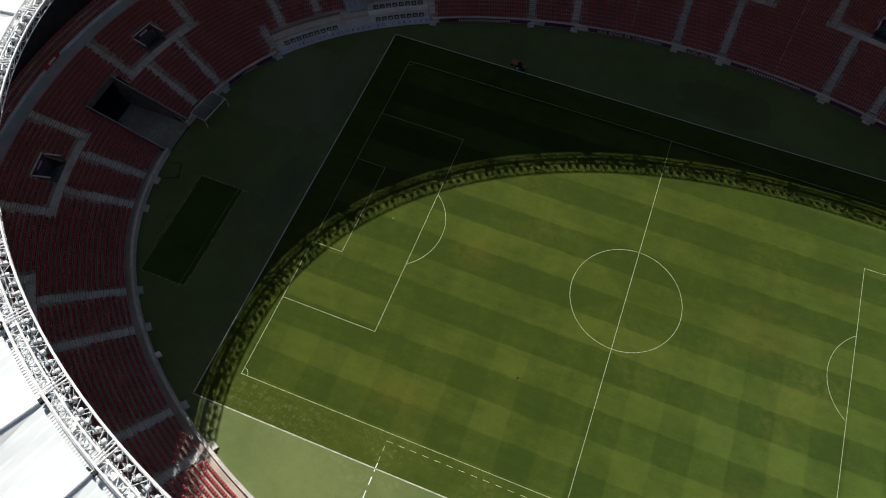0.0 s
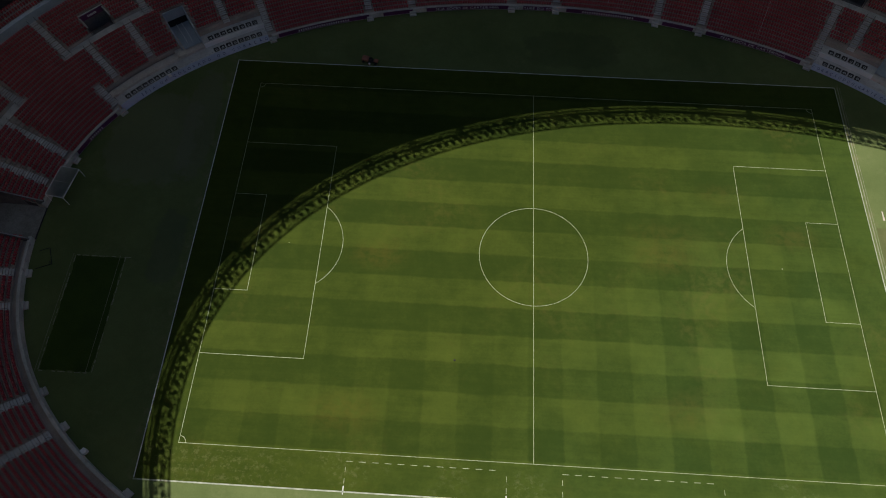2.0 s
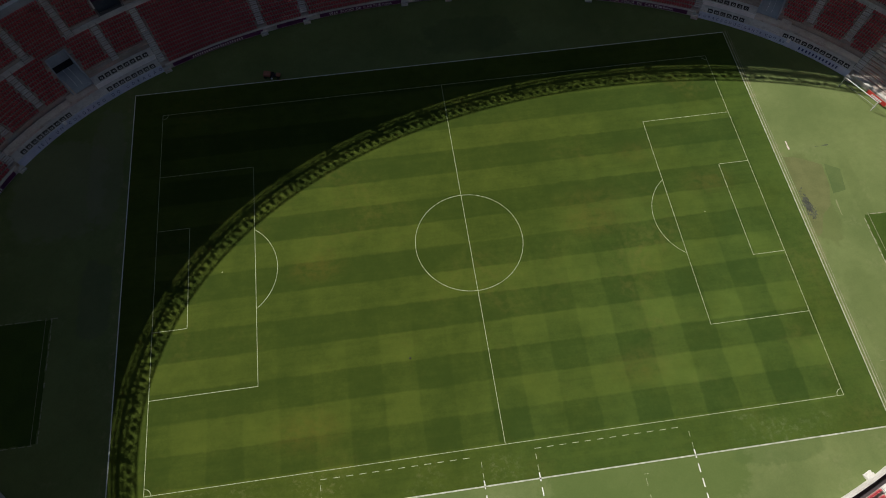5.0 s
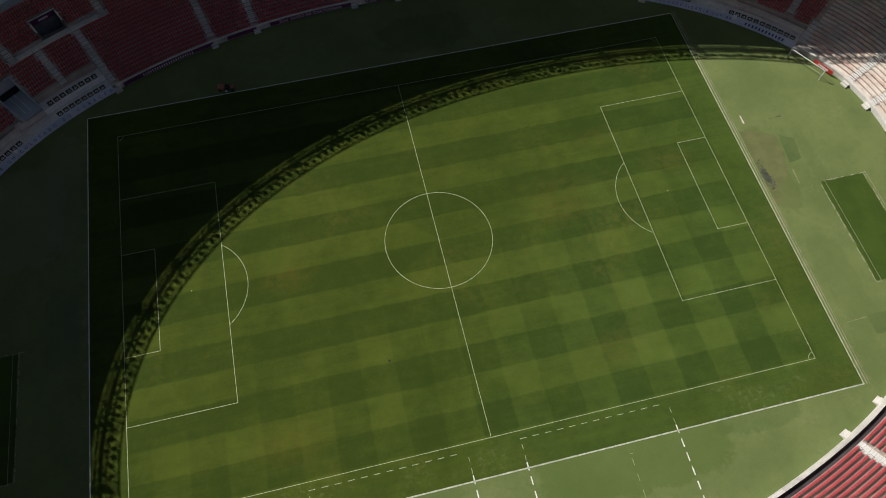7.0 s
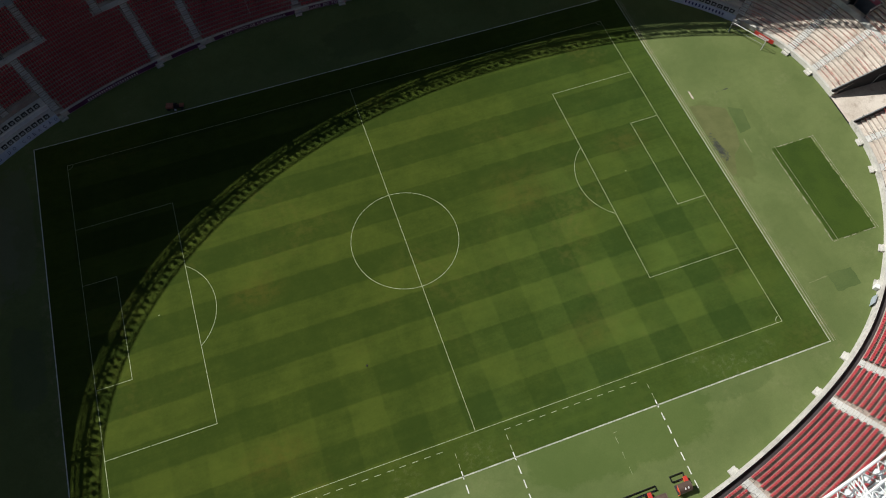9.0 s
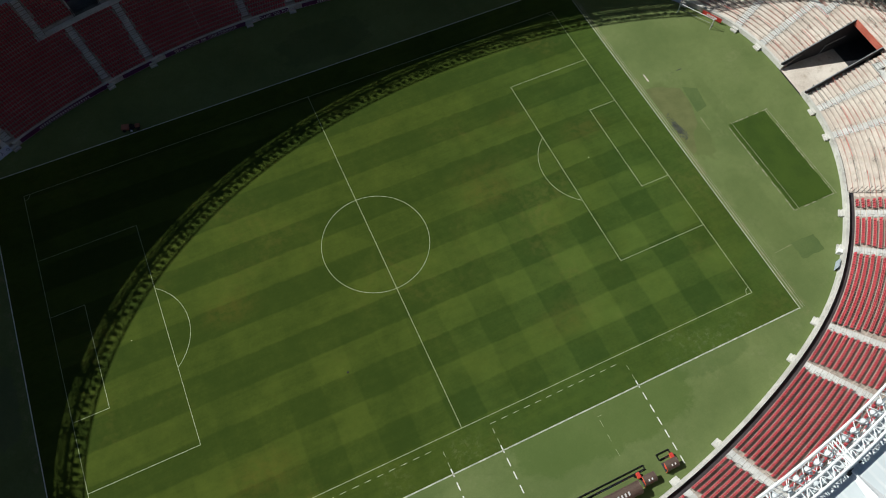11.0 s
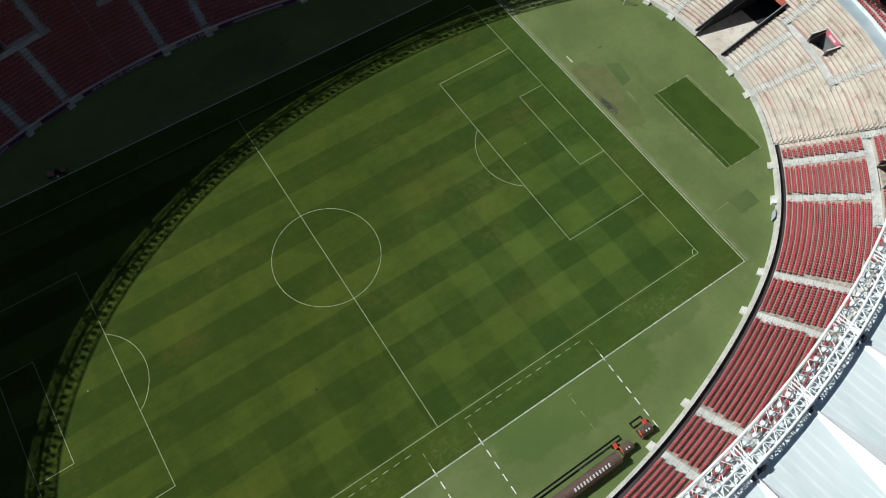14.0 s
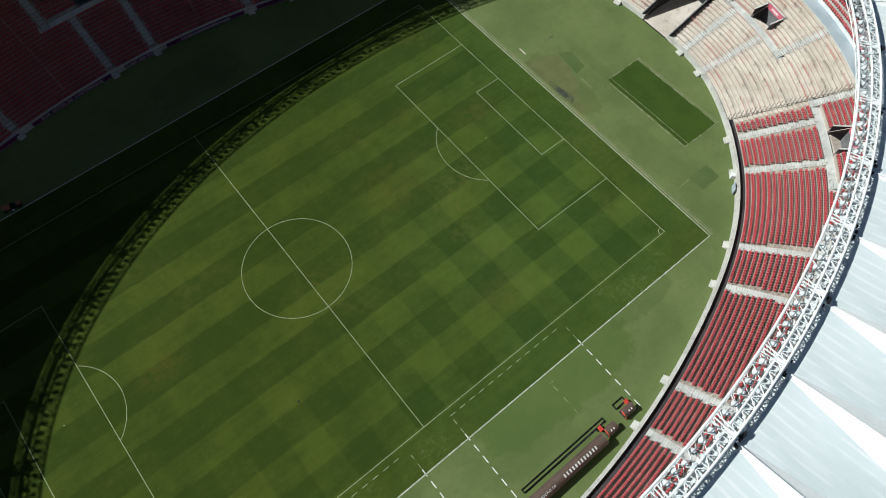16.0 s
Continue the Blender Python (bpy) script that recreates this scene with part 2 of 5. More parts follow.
# dark walkway paint and the front wall's cast shade in one colour
M_STRIP = surface("dark_walkway_paint_and_shade", (0.035, 0.028, 0.031), (0.065, 0.054, 0.058), 0.4, 4.0, 0.8)
# dark concrete, also used where recess shade is put into the colour
M_DARK = surface("dark_concrete_and_shade", (0.022, 0.022, 0.026), (0.045, 0.045, 0.05), 0.4, 4.0, 0.7)
M_BLUEDECK = surface("blue_grey_concourse_deck", (0.30, 0.35, 0.40), (0.40, 0.45, 0.50), 0.3, 5.0, 0.6)
M_WHITE = surface("white_paint", (0.68, 0.69, 0.69), (0.82, 0.82, 0.81), 0.5, 7.0, 0.5, 0.1)
M_STEEL = surface("white_painted_steel", (0.76, 0.78, 0.79), (0.88, 0.88, 0.88), 0.6, 6.0, 0.35, 0.1, dirt=(0.5, 0.5, 0.49), amount=0.25)
M_GALV = surface("galvanised_steel", (0.28, 0.30, 0.32), (0.46, 0.48, 0.50), 0.8, 8.0, 0.45, 0.1, metal=0.5)
M_BLACK = surface("black_plastic", (0.010, 0.010, 0.011), (0.022, 0.022, 0.024), 1.0, 8.0, 0.5, 0.1)
M_REDPAINT = surface("red_paint", (0.42, 0.035, 0.03), (0.56, 0.06, 0.045), 0.6, 6.0, 0.5, 0.1)
M_PURPLE = surface("magenta_purple_banner_vinyl", (0.085, 0.022, 0.075), (0.13, 0.035, 0.115), 0.3, 3.0, 0.55, 0.1)
M_NAVY = surface("dark_blue_lettering", (0.02, 0.03, 0.12), (0.03, 0.045, 0.17), 1.0, 6.0, 0.5, 0.0)
M_BROWN = surface("brown_shelter_shell", (0.085, 0.058, 0.048), (0.125, 0.088, 0.072), 0.4, 4.0, 0.35, 0.1)
M_ORANGE = surface("orange_red_trim", (0.62, 0.10, 0.03), (0.74, 0.15, 0.05), 0.8, 5.0, 0.45, 0.1)
M_GREYCAB = surface("grey_lamp_housing", (0.54, 0.58, 0.60), (0.76, 0.79, 0.81), 0.8, 5.0, 0.4, 0.1)
M_OUT = surface("asphalt_forecourt", (0.04, 0.04, 0.042), (0.07, 0.07, 0.07), 0.1, 2.0, 0.9)
M_SEAT = speckled("red_plastic_seat", (0.34, 0.041, 0.053), (0.53, 0.086, 0.100), 0.42)
M_SEATS = speckled("red_plastic_seats", (0.34, 0.041, 0.053), (0.53, 0.086, 0.100), 0.42, island=True)
def glass_material():
    n = Nodes("dusty_canopy_glass")
    n.bsdf.inputs["Transmission Weight"].default_value = 0.85
    n.bsdf.inputs["IOR"].default_value = 1.1
    return n.finish(n.mix(n.noise(1.5, 4), (0.30, 0.32, 0.33), (0.6, 0.62, 0.62)), 0.3, 0.0, 0.4)


M_GLASS = glass_material()
M_LENS = surface("floodlight_glass", (0.35, 0.40, 0.44), (0.55, 0.60, 0.64), 1.0, 6.0, 0.12, 0.0, spec=0.6)

# ---------------------------------------------------------------- shared geometry
A0, B0 = 86.9, 56.3      # inner face of the front wall
A1, B1, E1 = 85.7, 58.0, 2.095      # inner chord of the roof ring: half axes and exponent of its superellipse
RING_Z = 38.7


def bulge(theta):
    """How far the stand's plan departs from a true ellipse: flatter ends, one fuller corner."""
    out = 0.0
    for centre, width, amount in ((-1.0, 9.0, -1.5), (-43.0, 10.0, 1.15), (181.0, 14.5, -2.15)):
        off = (theta - centre + 180.0) % 360.0 - 180.0
        out += amount * math.exp(-off * off / (2 * width * width))
    return out


def oval(theta, d, z, a=A0, b=B0):
    """The point d metres outside the oval at the parameter theta (degrees)."""
    t = radians(theta)
    nx, ny = b * math.cos(t), a * math.sin(t)
    k = (d + bulge(theta)) / math.hypot(nx, ny)
    return Vector((a * math.cos(t) + nx * k, b * math.sin(t) + ny * k, z))


def facing(theta, a=A0, b=B0):
    """The heading (degrees) of the outward normal at theta."""
    p, q = oval(theta - 0.25, 0.0, 0.0, a, b), oval(theta + 0.25, 0.0, 0.0, a, b)
    return math.degrees(math.atan2(p.x - q.x, q.y - p.y))


def rim(theta, d, z):
    """The point d metres outside the roof's inner chord at the parameter theta (degrees)."""
    c, k = math.cos(radians(theta)), math.sin(radians(theta))
    f = (abs(c) ** E1 + abs(k) ** E1) ** (-1 / E1)
    x, y = A1 * c * f, B1 * k * f
    nx = math.copysign(abs(x / A1) ** (E1 - 1) / A1, x)
    ny = math.copysign(abs(y / B1) ** (E1 - 1) / B1, y)
    m = d / math.hypot(nx, ny)
    return Vector((x + nx * m, y + ny * m, z))


def rim_facing(theta):
    p, q = rim(theta, 0, 0), rim(theta, 1, 0)
    return math.degrees(math.atan2(q.y - p.y, q.x - p.x))


def per_degree(theta, d=0.0):
    p, q = oval(theta - 0.5, d, 0), oval(theta + 0.5, d, 0)
    return (q - p).length


def at(theta, d, z):
    """A pose on the oval: x runs along the stand anticlockwise reversed, y points outward, z up."""
    p = oval(theta, d, z)
    return Matrix.Translation(p) @ Matrix.Rotation(radians(facing(theta) - 90), 4, "Z")


def mesh_of(name, verts, faces, mats, index=None, smooth=False):
    me = bpy.data.meshes.new(name)
    me.from_pydata([tuple(v) for v in verts], [], faces)
    for m in mats:
        me.materials.append(m)
    if index is not None:
        me.polygons.foreach_set("material_index", index)
    if smooth:
        me.polygons.foreach_set("use_smooth", [True] * len(me.polygons))
    me.update()
    return me


def to_mesh(name, bm, material):
    me = bpy.data.meshes.new(name)
    bm.normal_update()
    bm.to_mesh(me)
    bm.free()
    me.materials.append(material)
    return me


def part(name, bm, material, parent, label=""):
    ob = new(name, bm if isinstance(bm, bpy.types.Mesh) else to_mesh(name, bm, material))
    if parent:
        ob.parent = parent
    return tagged(ob, label)


def base(name, m, label, category, group="", kind=""):
    ob = new(name)
    ob.empty_display_size = 0.3
    ob.matrix_world = m
    return tagged(ob, label, category, group, kind)


def box(bm, lo, hi, bevel=0.0, m=None):
    """A box between two corners, bevelled, in the mesh bm."""
    lo, hi = Vector(lo), Vector(hi)
    made = bmesh.ops.create_cube(bm, size=1.0)["verts"]
    for v in made:
        v.co = Vector((lo[i] + (v.co[i] + 0.5) * (hi[i] - lo[i]) for i in range(3)))
    if bevel:
        edges = list({e for v in made for e in v.link_edges})
        made = bmesh.ops.bevel(bm, geom=edges, offset=bevel, segments=1, affect="EDGES")["verts"]
    if m:
        bmesh.ops.transform(bm, matrix=m, verts=made)
    return bm


def boxes(*spans, bevel=0.0):
    bm = bmesh.new()
    for lo, hi in spans:
        box(bm, lo, hi, bevel)
    return bm


def tube(bm, p, q, r, sides=8):
    p, q = Vector(p), Vector(q)
    way = q - p
    m = Matrix.Translation((p + q) / 2) @ way.to_track_quat("Z", "Y").to_matrix().to_4x4()
    bmesh.ops.create_cone(bm, cap_ends=True, segments=sides, radius1=r, radius2=r, depth=way.length, matrix=m)
    return bm


def tubes(*runs, sides=8):
    bm = bmesh.new()
    for p, q, r in runs:
        tube(bm, p, q, r, sides)
    return bm


GLYPHS = {}


def glyph(ch):
    """The mesh of one character, one unit high, and its width."""
    if ch not in GLYPHS:
        cu = bpy.data.curves.new("glyph", "FONT")
        cu.body, cu.size, cu.extrude = ch, 1.4, 0.012
        tmp = bpy.data.objects.new("glyph", cu)
        scene.collection.objects.link(tmp)
        me = bpy.data.meshes.new_from_object(tmp.evaluated_get(bpy.context.evaluated_depsgraph_get()))
        bpy.data.objects.remove(tmp)
        xs = [v.co.x for v in me.vertices] or [0.0]
        GLYPHS[ch] = (me, min(xs), max(xs))
    return GLYPHS[ch]


def glyph_mesh(ch, material):
    key = (ch, material.name)
    if key not in GLYPHS:
        me = glyph(ch)[0].copy()
        me.materials.clear()
        me.materials.append(material)
        GLYPHS[key] = me
    return GLYPHS[key]


def lettering(words, place, height, gap, material, parent):
    """Single letters set out along place(s), where s runs in metres from the middle of the writing."""
    widths = [0.45 * height if c == " " else (glyph(c)[2] - glyph(c)[1]) * height for c in words]
    s = -(sum(widths) + gap * (len(words) - 1)) / 2
    for c, w in zip(words, widths):
        if c != " ":
            ob = new("letter", glyph_mesh(c, material))
            ob.parent = parent
            ob.matrix_basis = place(s + w / 2) @ Matrix.Translation((-(glyph(c)[1] + glyph(c)[2]) * height / 2, 0, 0)) @ Matrix.Scale(height, 4)
        s += w + gap


def bars(count, place, width, height, gap, material, parent):
    """Plain bars where writing is not spelled out."""
    bm = boxes(((-width / 2, 0, -0.01), (width / 2, height, 0.012)))
    me = to_mesh("bar", bm, material)
    for i in range(count):
        ob = part("bar", me, material, parent)
        ob.matrix_basis = place((i - (count - 1) / 2) * (width + gap))


# ---------------------------------------------------------------- plan of the stand
TREAD, RISE, D0, Z0, ROWS_N = 0.77, 0.33, 1.5, 1.1, 25
CENTRES = [c % 360 for c in (12, 33, 51, 70.5, 90, 109.5, 129, 147, 168, -12, -33, -51, -70.5, -90, -109.5, -129, -147, -168)]
PLATFORMS = ((25.9, 52.0), (126.8, 153.0))
PALE = (-26.6, 25.4)     # terraces without seats
TUNNELS = ((-4.5, 2.25), (175.5, 182.25))
PLAT_Z = 1.9


def turn(a):
    return (a + 180.0) % 360.0 - 180.0


def inside(theta, lo, hi):
    return (theta - lo) % 360.0 <= (hi - lo)


def pale(theta):
    return inside(theta, *PALE)


def on_platform(theta):
    return any(inside(theta, lo, hi) for lo, hi in PLATFORMS)


def platform_depth(theta):
    """How far back a viewing platform reaches: two decks on one side of its tunnel, one on the other."""
    return 4.2 if inside(theta, 139.5, 153.0) or inside(theta, 25.9, 40.5) else 5.4


def in_tunnel(theta):
    return any(inside(theta, lo, hi) for lo, hi in TUNNELS)


def nearest_centre(theta):
    c = min(CENTRES, key=lambda k: abs(turn(theta - k)))
    return c, turn(theta - c)


def landing_row(c):
    """The first of the two landing rows in front of the stair mouth at c; the four rows behind them are cut by the mouth."""
    c = c % 360
    if min(abs(turn(c)), abs(turn(c - 180))) < 20:
        return 13
    if inside(c, 320, 335) or inside(c, 205, 220):
        return 15
    return 14


def row_z(k):
    return Z0 + k * RISE


def seated_front(theta):
    """Where the seats begin right behind the front wall."""
    return inside(theta, 52.9, 125.9) or inside(theta, 153.9, 175.0)


def height(k, theta):
    """The height of the terrace in row k at theta; row -1 is the walkway behind the front wall."""
    c, off = nearest_centre(theta)
    land = landing_row(c)
    if in_tunnel(theta) and k < 16:
        return 0.06
    if on_platform(theta) and k * TREAD + D0 < platform_depth(theta) - 0.3:
        return 0.85 if k > -2 else 0.3
    if any(inside(theta, m - 1.5, m + 1.5) for m in (138.0, 42.0)) and 3 <= k < 12:
        return PLAT_Z - 0.02
    if land + 2 <= k < land + 6 and abs(off) < 1.6:
        return row_z(land) - 1.7
    if land <= k < land + 2 and abs(off) < 6.6:
        return row_z(land)
    if k < 0:
        return row_z(k) if pale(theta) or seated_front(theta) else 0.65
    return row_z(k)


def terrace(name, lo, hi, step, mats, label, first=-2):
    """One sheet of treads, risers and cut faces between two angles."""
    verts, faces, index = [], [], []

    def quad(a, b, c, d, m):
        n = len(verts)
        verts.extend((a, b, c, d))
        faces.append((n, n + 1, n + 2, n + 3))
        index.append(m)

    def depth(k):
        return 0.3 if k == -2 else D0 + k * TREAD

    n = round((hi - lo) / step)
    for i in range(n):
        t0, t1 = lo + i * step, lo + (i + 1) * step
        mid, nxt = (t0 + t1) / 2, (t0 + t1) / 2 + step
        for k in range(first, ROWS_N):
            z, d, e = height(k, mid), depth(k), depth(k + 1)
            # walkway treads at 262 to 334 degrees are darkened by painted-in wall shade
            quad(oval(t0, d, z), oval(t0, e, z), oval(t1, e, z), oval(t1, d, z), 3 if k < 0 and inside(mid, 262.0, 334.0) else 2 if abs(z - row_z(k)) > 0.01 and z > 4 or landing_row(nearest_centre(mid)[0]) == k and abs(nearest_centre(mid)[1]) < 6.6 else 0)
            below = height(k - 1, mid) if k > first else 0.0
            if in_tunnel(mid) and k == 16:
                below = z - 0.2
            if abs(z - below) > 0.001:
                # the first riser carries the same painted shade, below a pale lip
                if k == 0 and inside(mid, 262.0, 334.0) and z > below + 0.3:
                    quad(oval(t0, d, below), oval(t0, d, z - 0.16), oval(t1, d, z - 0.16), oval(t1, d, below), 3)
                    below = z - 0.16
                quad(oval(t0, d, below), oval(t0, d, z), oval(t1, d, z), oval(t1, d, below), 1)
            z2 = height(k, nxt)
            if i < n - 1 and abs(z2 - z) > 0.001:
                # sides of deep recesses get a dark colour in place of shade
                deep = abs(z2 - z) > 1.0
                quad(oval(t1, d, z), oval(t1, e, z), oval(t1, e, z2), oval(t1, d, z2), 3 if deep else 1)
    ob = new(name, mesh_of(name, verts, faces, mats, index))
    return tagged(ob, label, "stand", kind="structure")


def ring(name, lo, hi, step, profile, material, label, closed=True, a=A0, b=B0, category="wall", kind="structure"):
    """A profile of (d, z) points swept round the oval."""
    n, m = round((hi - lo) / step), len(profile)
    verts = [oval(lo + (hi - lo) * i / n, d, z, a, b) for i in range(n + 1) for d, z in profile]
    faces = []
    for i in range(n):
        for j in range(m if closed else m - 1):
            j2 = (j + 1) % m
            faces.append((i * m + j, (i + 1) * m + j, (i + 1) * m + j2, i * m + j2))
    if closed:
        faces += [tuple(range(m)), tuple(n * m + j for j in reversed(range(m)))]
    return tagged(new(name, mesh_of(name, verts, faces, [material])), label, category, kind=kind)

M_SIGN = surface("pinkish_red_sign_paint", (0.50, 0.10, 0.15), (0.64, 0.19, 0.24), 0.6, 6.0, 0.5, 0.1)
M_GREYWALL = surface("dark_grey_mouth_wall", (0.10, 0.10, 0.105), (0.17, 0.17, 0.175), 0.4, 4.0, 0.8)

# ---------------------------------------------------------------- ground and pitch
def sheet(name, x0, y0, x1, y1, z, material, label, category, cuts=1, rough_edge=0.0):
    bm = bmesh.new()
    bmesh.ops.create_grid(bm, x_segments=cuts, y_segments=cuts, size=0.5)
    for v in bm.verts:
        v.co = Vector((x0 + (v.co.x + 0.5) * (x1 - x0), y0 + (v.co.y + 0.5) * (y1 - y0), z))
    if rough_edge:
        for v in bm.verts:
            if len(v.link_faces) < 4:
                v.co += Vector((random.uniform(-1, 1), random.uniform(-1, 1), 0)) * rough_edge
    return tagged(new(name, to_mesh(name, bm, material)), label, category, kind="structure")


sheet("ground", -3000, -3000, 3000, 3000, -0.06, M_OUT, "grey asphalt forecourt that reaches the horizon", "ground")
bm = bmesh.new()
bmesh.ops.create_circle(bm, cap_ends=True, segments=240, radius=1.0)
for v in bm.verts:
    v.co = oval(math.degrees(math.atan2(v.co.y, v.co.x)), 0.1, 0.0)
tagged(new("apron", to_mesh("apron", bm, M_APRON)), "faded green synthetic surround with damp and sandy patches", "surround", kind="structure")
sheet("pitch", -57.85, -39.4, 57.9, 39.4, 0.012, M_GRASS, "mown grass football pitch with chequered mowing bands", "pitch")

LINE = 0.085
LZ0, LZ1 = 0.013, 0.020


def straight(x0, y0, x1, y1, w=LINE):
    h = w / 2
    lo = (min(x0, x1) - h, min(y0, y1) - h, LZ0)
    hi = (max(x0, x1) + h, max(y0, y1) + h, LZ1)
    return lo, hi


def marking(name, spans, label, material=M_LINE):
    return tagged(new(name, to_mesh(name, boxes(*spans), material)), label, "line", kind="structure")


def arc_marking(name, cx, cy, r, lo, hi, label, w=LINE, seg=72):
    verts, faces = [], []
    for i in range(seg + 1):
        t = radians(lo + (hi - lo) * i / seg)
        for rr, z in ((r - w / 2, LZ0), (r - w / 2, LZ1), (r + w / 2, LZ1), (r + w / 2, LZ0)):
            verts.append((cx + rr * math.cos(t), cy + rr * math.sin(t), z))
    for i in range(seg):
        for j in range(3):
            faces.append((i * 4 + j, i * 4 + j + 1, i * 4 + j + 5, i * 4 + j + 4))
    return tagged(new(name, mesh_of(name, verts, faces, [M_LINE])), label, "line", kind="structure")


marking("touchline", [straight(-52.5, 34, 52.5, 34)], "thin white painted touchline on grass")
marking("touchline", [straight(-52.5, -34, 52.5, -34)], "thin white painted touchline on grass")
marking("halfway_line", [straight(0, -33.9, 0, 33.9)], "thin white painted halfway line on grass")
for sx in (-1, 1):
    marking("goal_line", [straight(sx * 52.5, -33.9, sx * 52.5, 33.9)], "thin white painted goal line on grass")
    marking("penalty_area_line", [straight(sx * 52.4, 20.15, sx * 36, 20.15), straight(sx * 36, -20.05, sx * 36, 20.05), straight(sx * 52.4, -20.15, sx * 36, -20.15)], "thin white painted penalty area outline")
    marking("goal_area_line", [straight(sx * 52.4, 9.15, sx * 47, 9.15), straight(sx * 47, -9.05, sx * 47, 9.05), straight(sx * 52.4, -9.15, sx * 47, -9.15)], "thin white painted goal area outline")
    mid = 0 if sx < 0 else 180
    arc_marking("penalty_arc", sx * 41.5, 0, 9.15, mid - 53, mid + 53, "thin white painted penalty arc")
    for sy in (-1, 1):
        q = {(-1, -1): 0, (1, -1): 90, (1, 1): 180, (-1, 1): 270}[(sx, sy)]
        arc_marking("corner_arc", sx * 52.5, sy * 34, 1.0, q, q + 90, "small white painted corner arc", seg=12)
for x in (-41.5, 0.0, 41.5):
    bm = bmesh.new()
    bmesh.ops.create_cone(bm, cap_ends=True, segments=16, radius1=0.10, radius2=0.09, depth=0.006, matrix=Matrix.Translation((x, 0, 0.0255 if x == 0 else 0.0165)))
    tagged(new("penalty_spot" if x else "centre_spot", to_mesh("spot", bm, M_LINE)), "small round white painted spot on grass", "spot", kind="structure")
arc_marking("centre_circle", 0, 0, 9.15, 0, 360, "thin white painted centre circle", seg=120)

# the wider white border of the grass
for name, spans, lab in (
        ("border_line", [straight(-57.85, -39.45, 57.9, -39.45, 0.2)], "broad white border line between grass and surround"),
        ("border_line", [straight(-57.85, 39.45, 57.9, 39.45, 0.14)], "white border line between grass and surround"),
        ("border_line", [straight(-57.85, -39.2, -57.85, 39.2, 0.16)], "white border line between grass and surround"),
        ("border_line", [straight(57.9, -39.2, 57.9, 39.2, 0.14)], "white border line between grass and surround")):
    marking(name, spans, lab, M_BORDER if "broad" in lab or spans[0][0][0] > 50 else M_BOLD)

M_EDGE = surface("dusty_edging", (0.17, 0.18, 0.11), (0.30, 0.30, 0.21), 0.6, 5.0, 0.9)
tagged(new("drain_channel", to_mesh("drain_channel", boxes(((58.34, -39.6, 0.0), (58.48, 39.6, 0.03))), M_EDGE)), "narrow grey concrete drain channel along the grass", "drain", kind="structure")
tagged(new("drain_channel", to_mesh("drain_channel", boxes(((58.80, -39.6, 0.0), (58.85, 39.6, 0.02))), M_EDGE)), "thin steel edge of the drain channel", "drain", kind="structure")


def dashes(x0, y0, x1, y1, on, off, w=0.12):
    way = Vector((x1 - x0, y1 - y0))
    n = int((way.length + off) / (on + off))
    u = way.normalized()
    out = []
    for i in range(n):
        p = Vector((x0, y0)) + u * (i * (on + off))
        q = p + u * on
        out.append(straight(p.x, p.y, q.x, q.y, w))
    return out


for lo, hi in ((-27.4, -3.95), (4.15, 27.4)):
    marking("technical_area_line", dashes(lo, -35.2, hi, -35.2, 0.9, 1.0, 0.09) + dashes(lo, -36.0, lo, -39.0, 0.7, 0.9, 0.08) + dashes(hi, -36.0, hi, -39.0, 0.7, 0.9, 0.08), "dashed white technical area outline on grass")
for x in (-27.4, -3.95, 4.15, 27.4):
    marking("dashed_line", dashes(x, -38.7, x, -52.3 if x > 20 else -53.2, 1.05, 1.0, 0.17), "bold white dashed line across the green surround", M_BOLD)
marking("dashed_line", dashes(19.2, -41.0, 19.8, -41.0, 0.6, 1, 0.05) + dashes(19.3, -41.6, 19.3, -49.5, 1.0, 1.3, 0.05), "faint worn white dashed line on the surround")

# nursery turf behind both goals
for sx in (-1, 1):
    x0, x1 = sorted((sx * 68.6, sx * 76.8))
    sheet("turf_plot", x0, -24.3, x1, -4.6, 0.05, M_TURF, "rectangular plot of dark dense turf with ragged edges", "turf", cuts=24, rough_edge=0.13)
    spans = []
    for side in (x0 - 0.15, x1 + 0.15):
        y = -24.3
        while y < -4.8:
            ln = random.uniform(0.5, 1.5)
            if random.random() < 0.75:
                spans.append(((side - random.uniform(0.03, 0.12), y, 0.0), (side + random.uniform(0.03, 0.12), y + ln, 0.03)))
            y += ln + random.uniform(0.1, 0.5)
    for side in (-24.45, -4.45):
        x = x0
        while x < x1:
            ln = random.uniform(0.5, 1.2)
            if random.random() < 0.7:
                spans.append(((x, side - 0.07, 0.0), (x + ln, side + 0.07, 0.03)))
            x += ln + random.uniform(0.1, 0.5)
    tagged(new("turf_edging", to_mesh("turf_edging", boxes(*spans), M_EDGE)), "broken pale edging strips round the turf plot", "edging", kind="structure")
    frame_x = sx * 77.4
    tagged(new("guide_string", to_mesh("guide_string", boxes(((frame_x - 0.03, -24.6, 0.0), (frame_x + 0.03, -4.2, 0.03)), ((sx * 69.4 - 0.03, -24.6, 0.05), (sx * 69.4 + 0.03, -4.2, 0.07))), M_EDGE)), "thin pale string lines beside the turf plot", "string", kind="structure")
sheet("repair_patch", 64.0, -32.6, 68.5, -29.4, 0.006, M_PATCH, "small darker green repair patch on the surround", "patch", cuts=6, rough_edge=0.15)
for x0, y0, x1, y1 in ((60.6, 10.4, 60.85, 12.2),):
    sheet("bare_patch", x0, y0, x1, y1, 0.008, M_PALE, "small pale bare patch beside the drain", "patch", cuts=4, rough_edge=0.05)


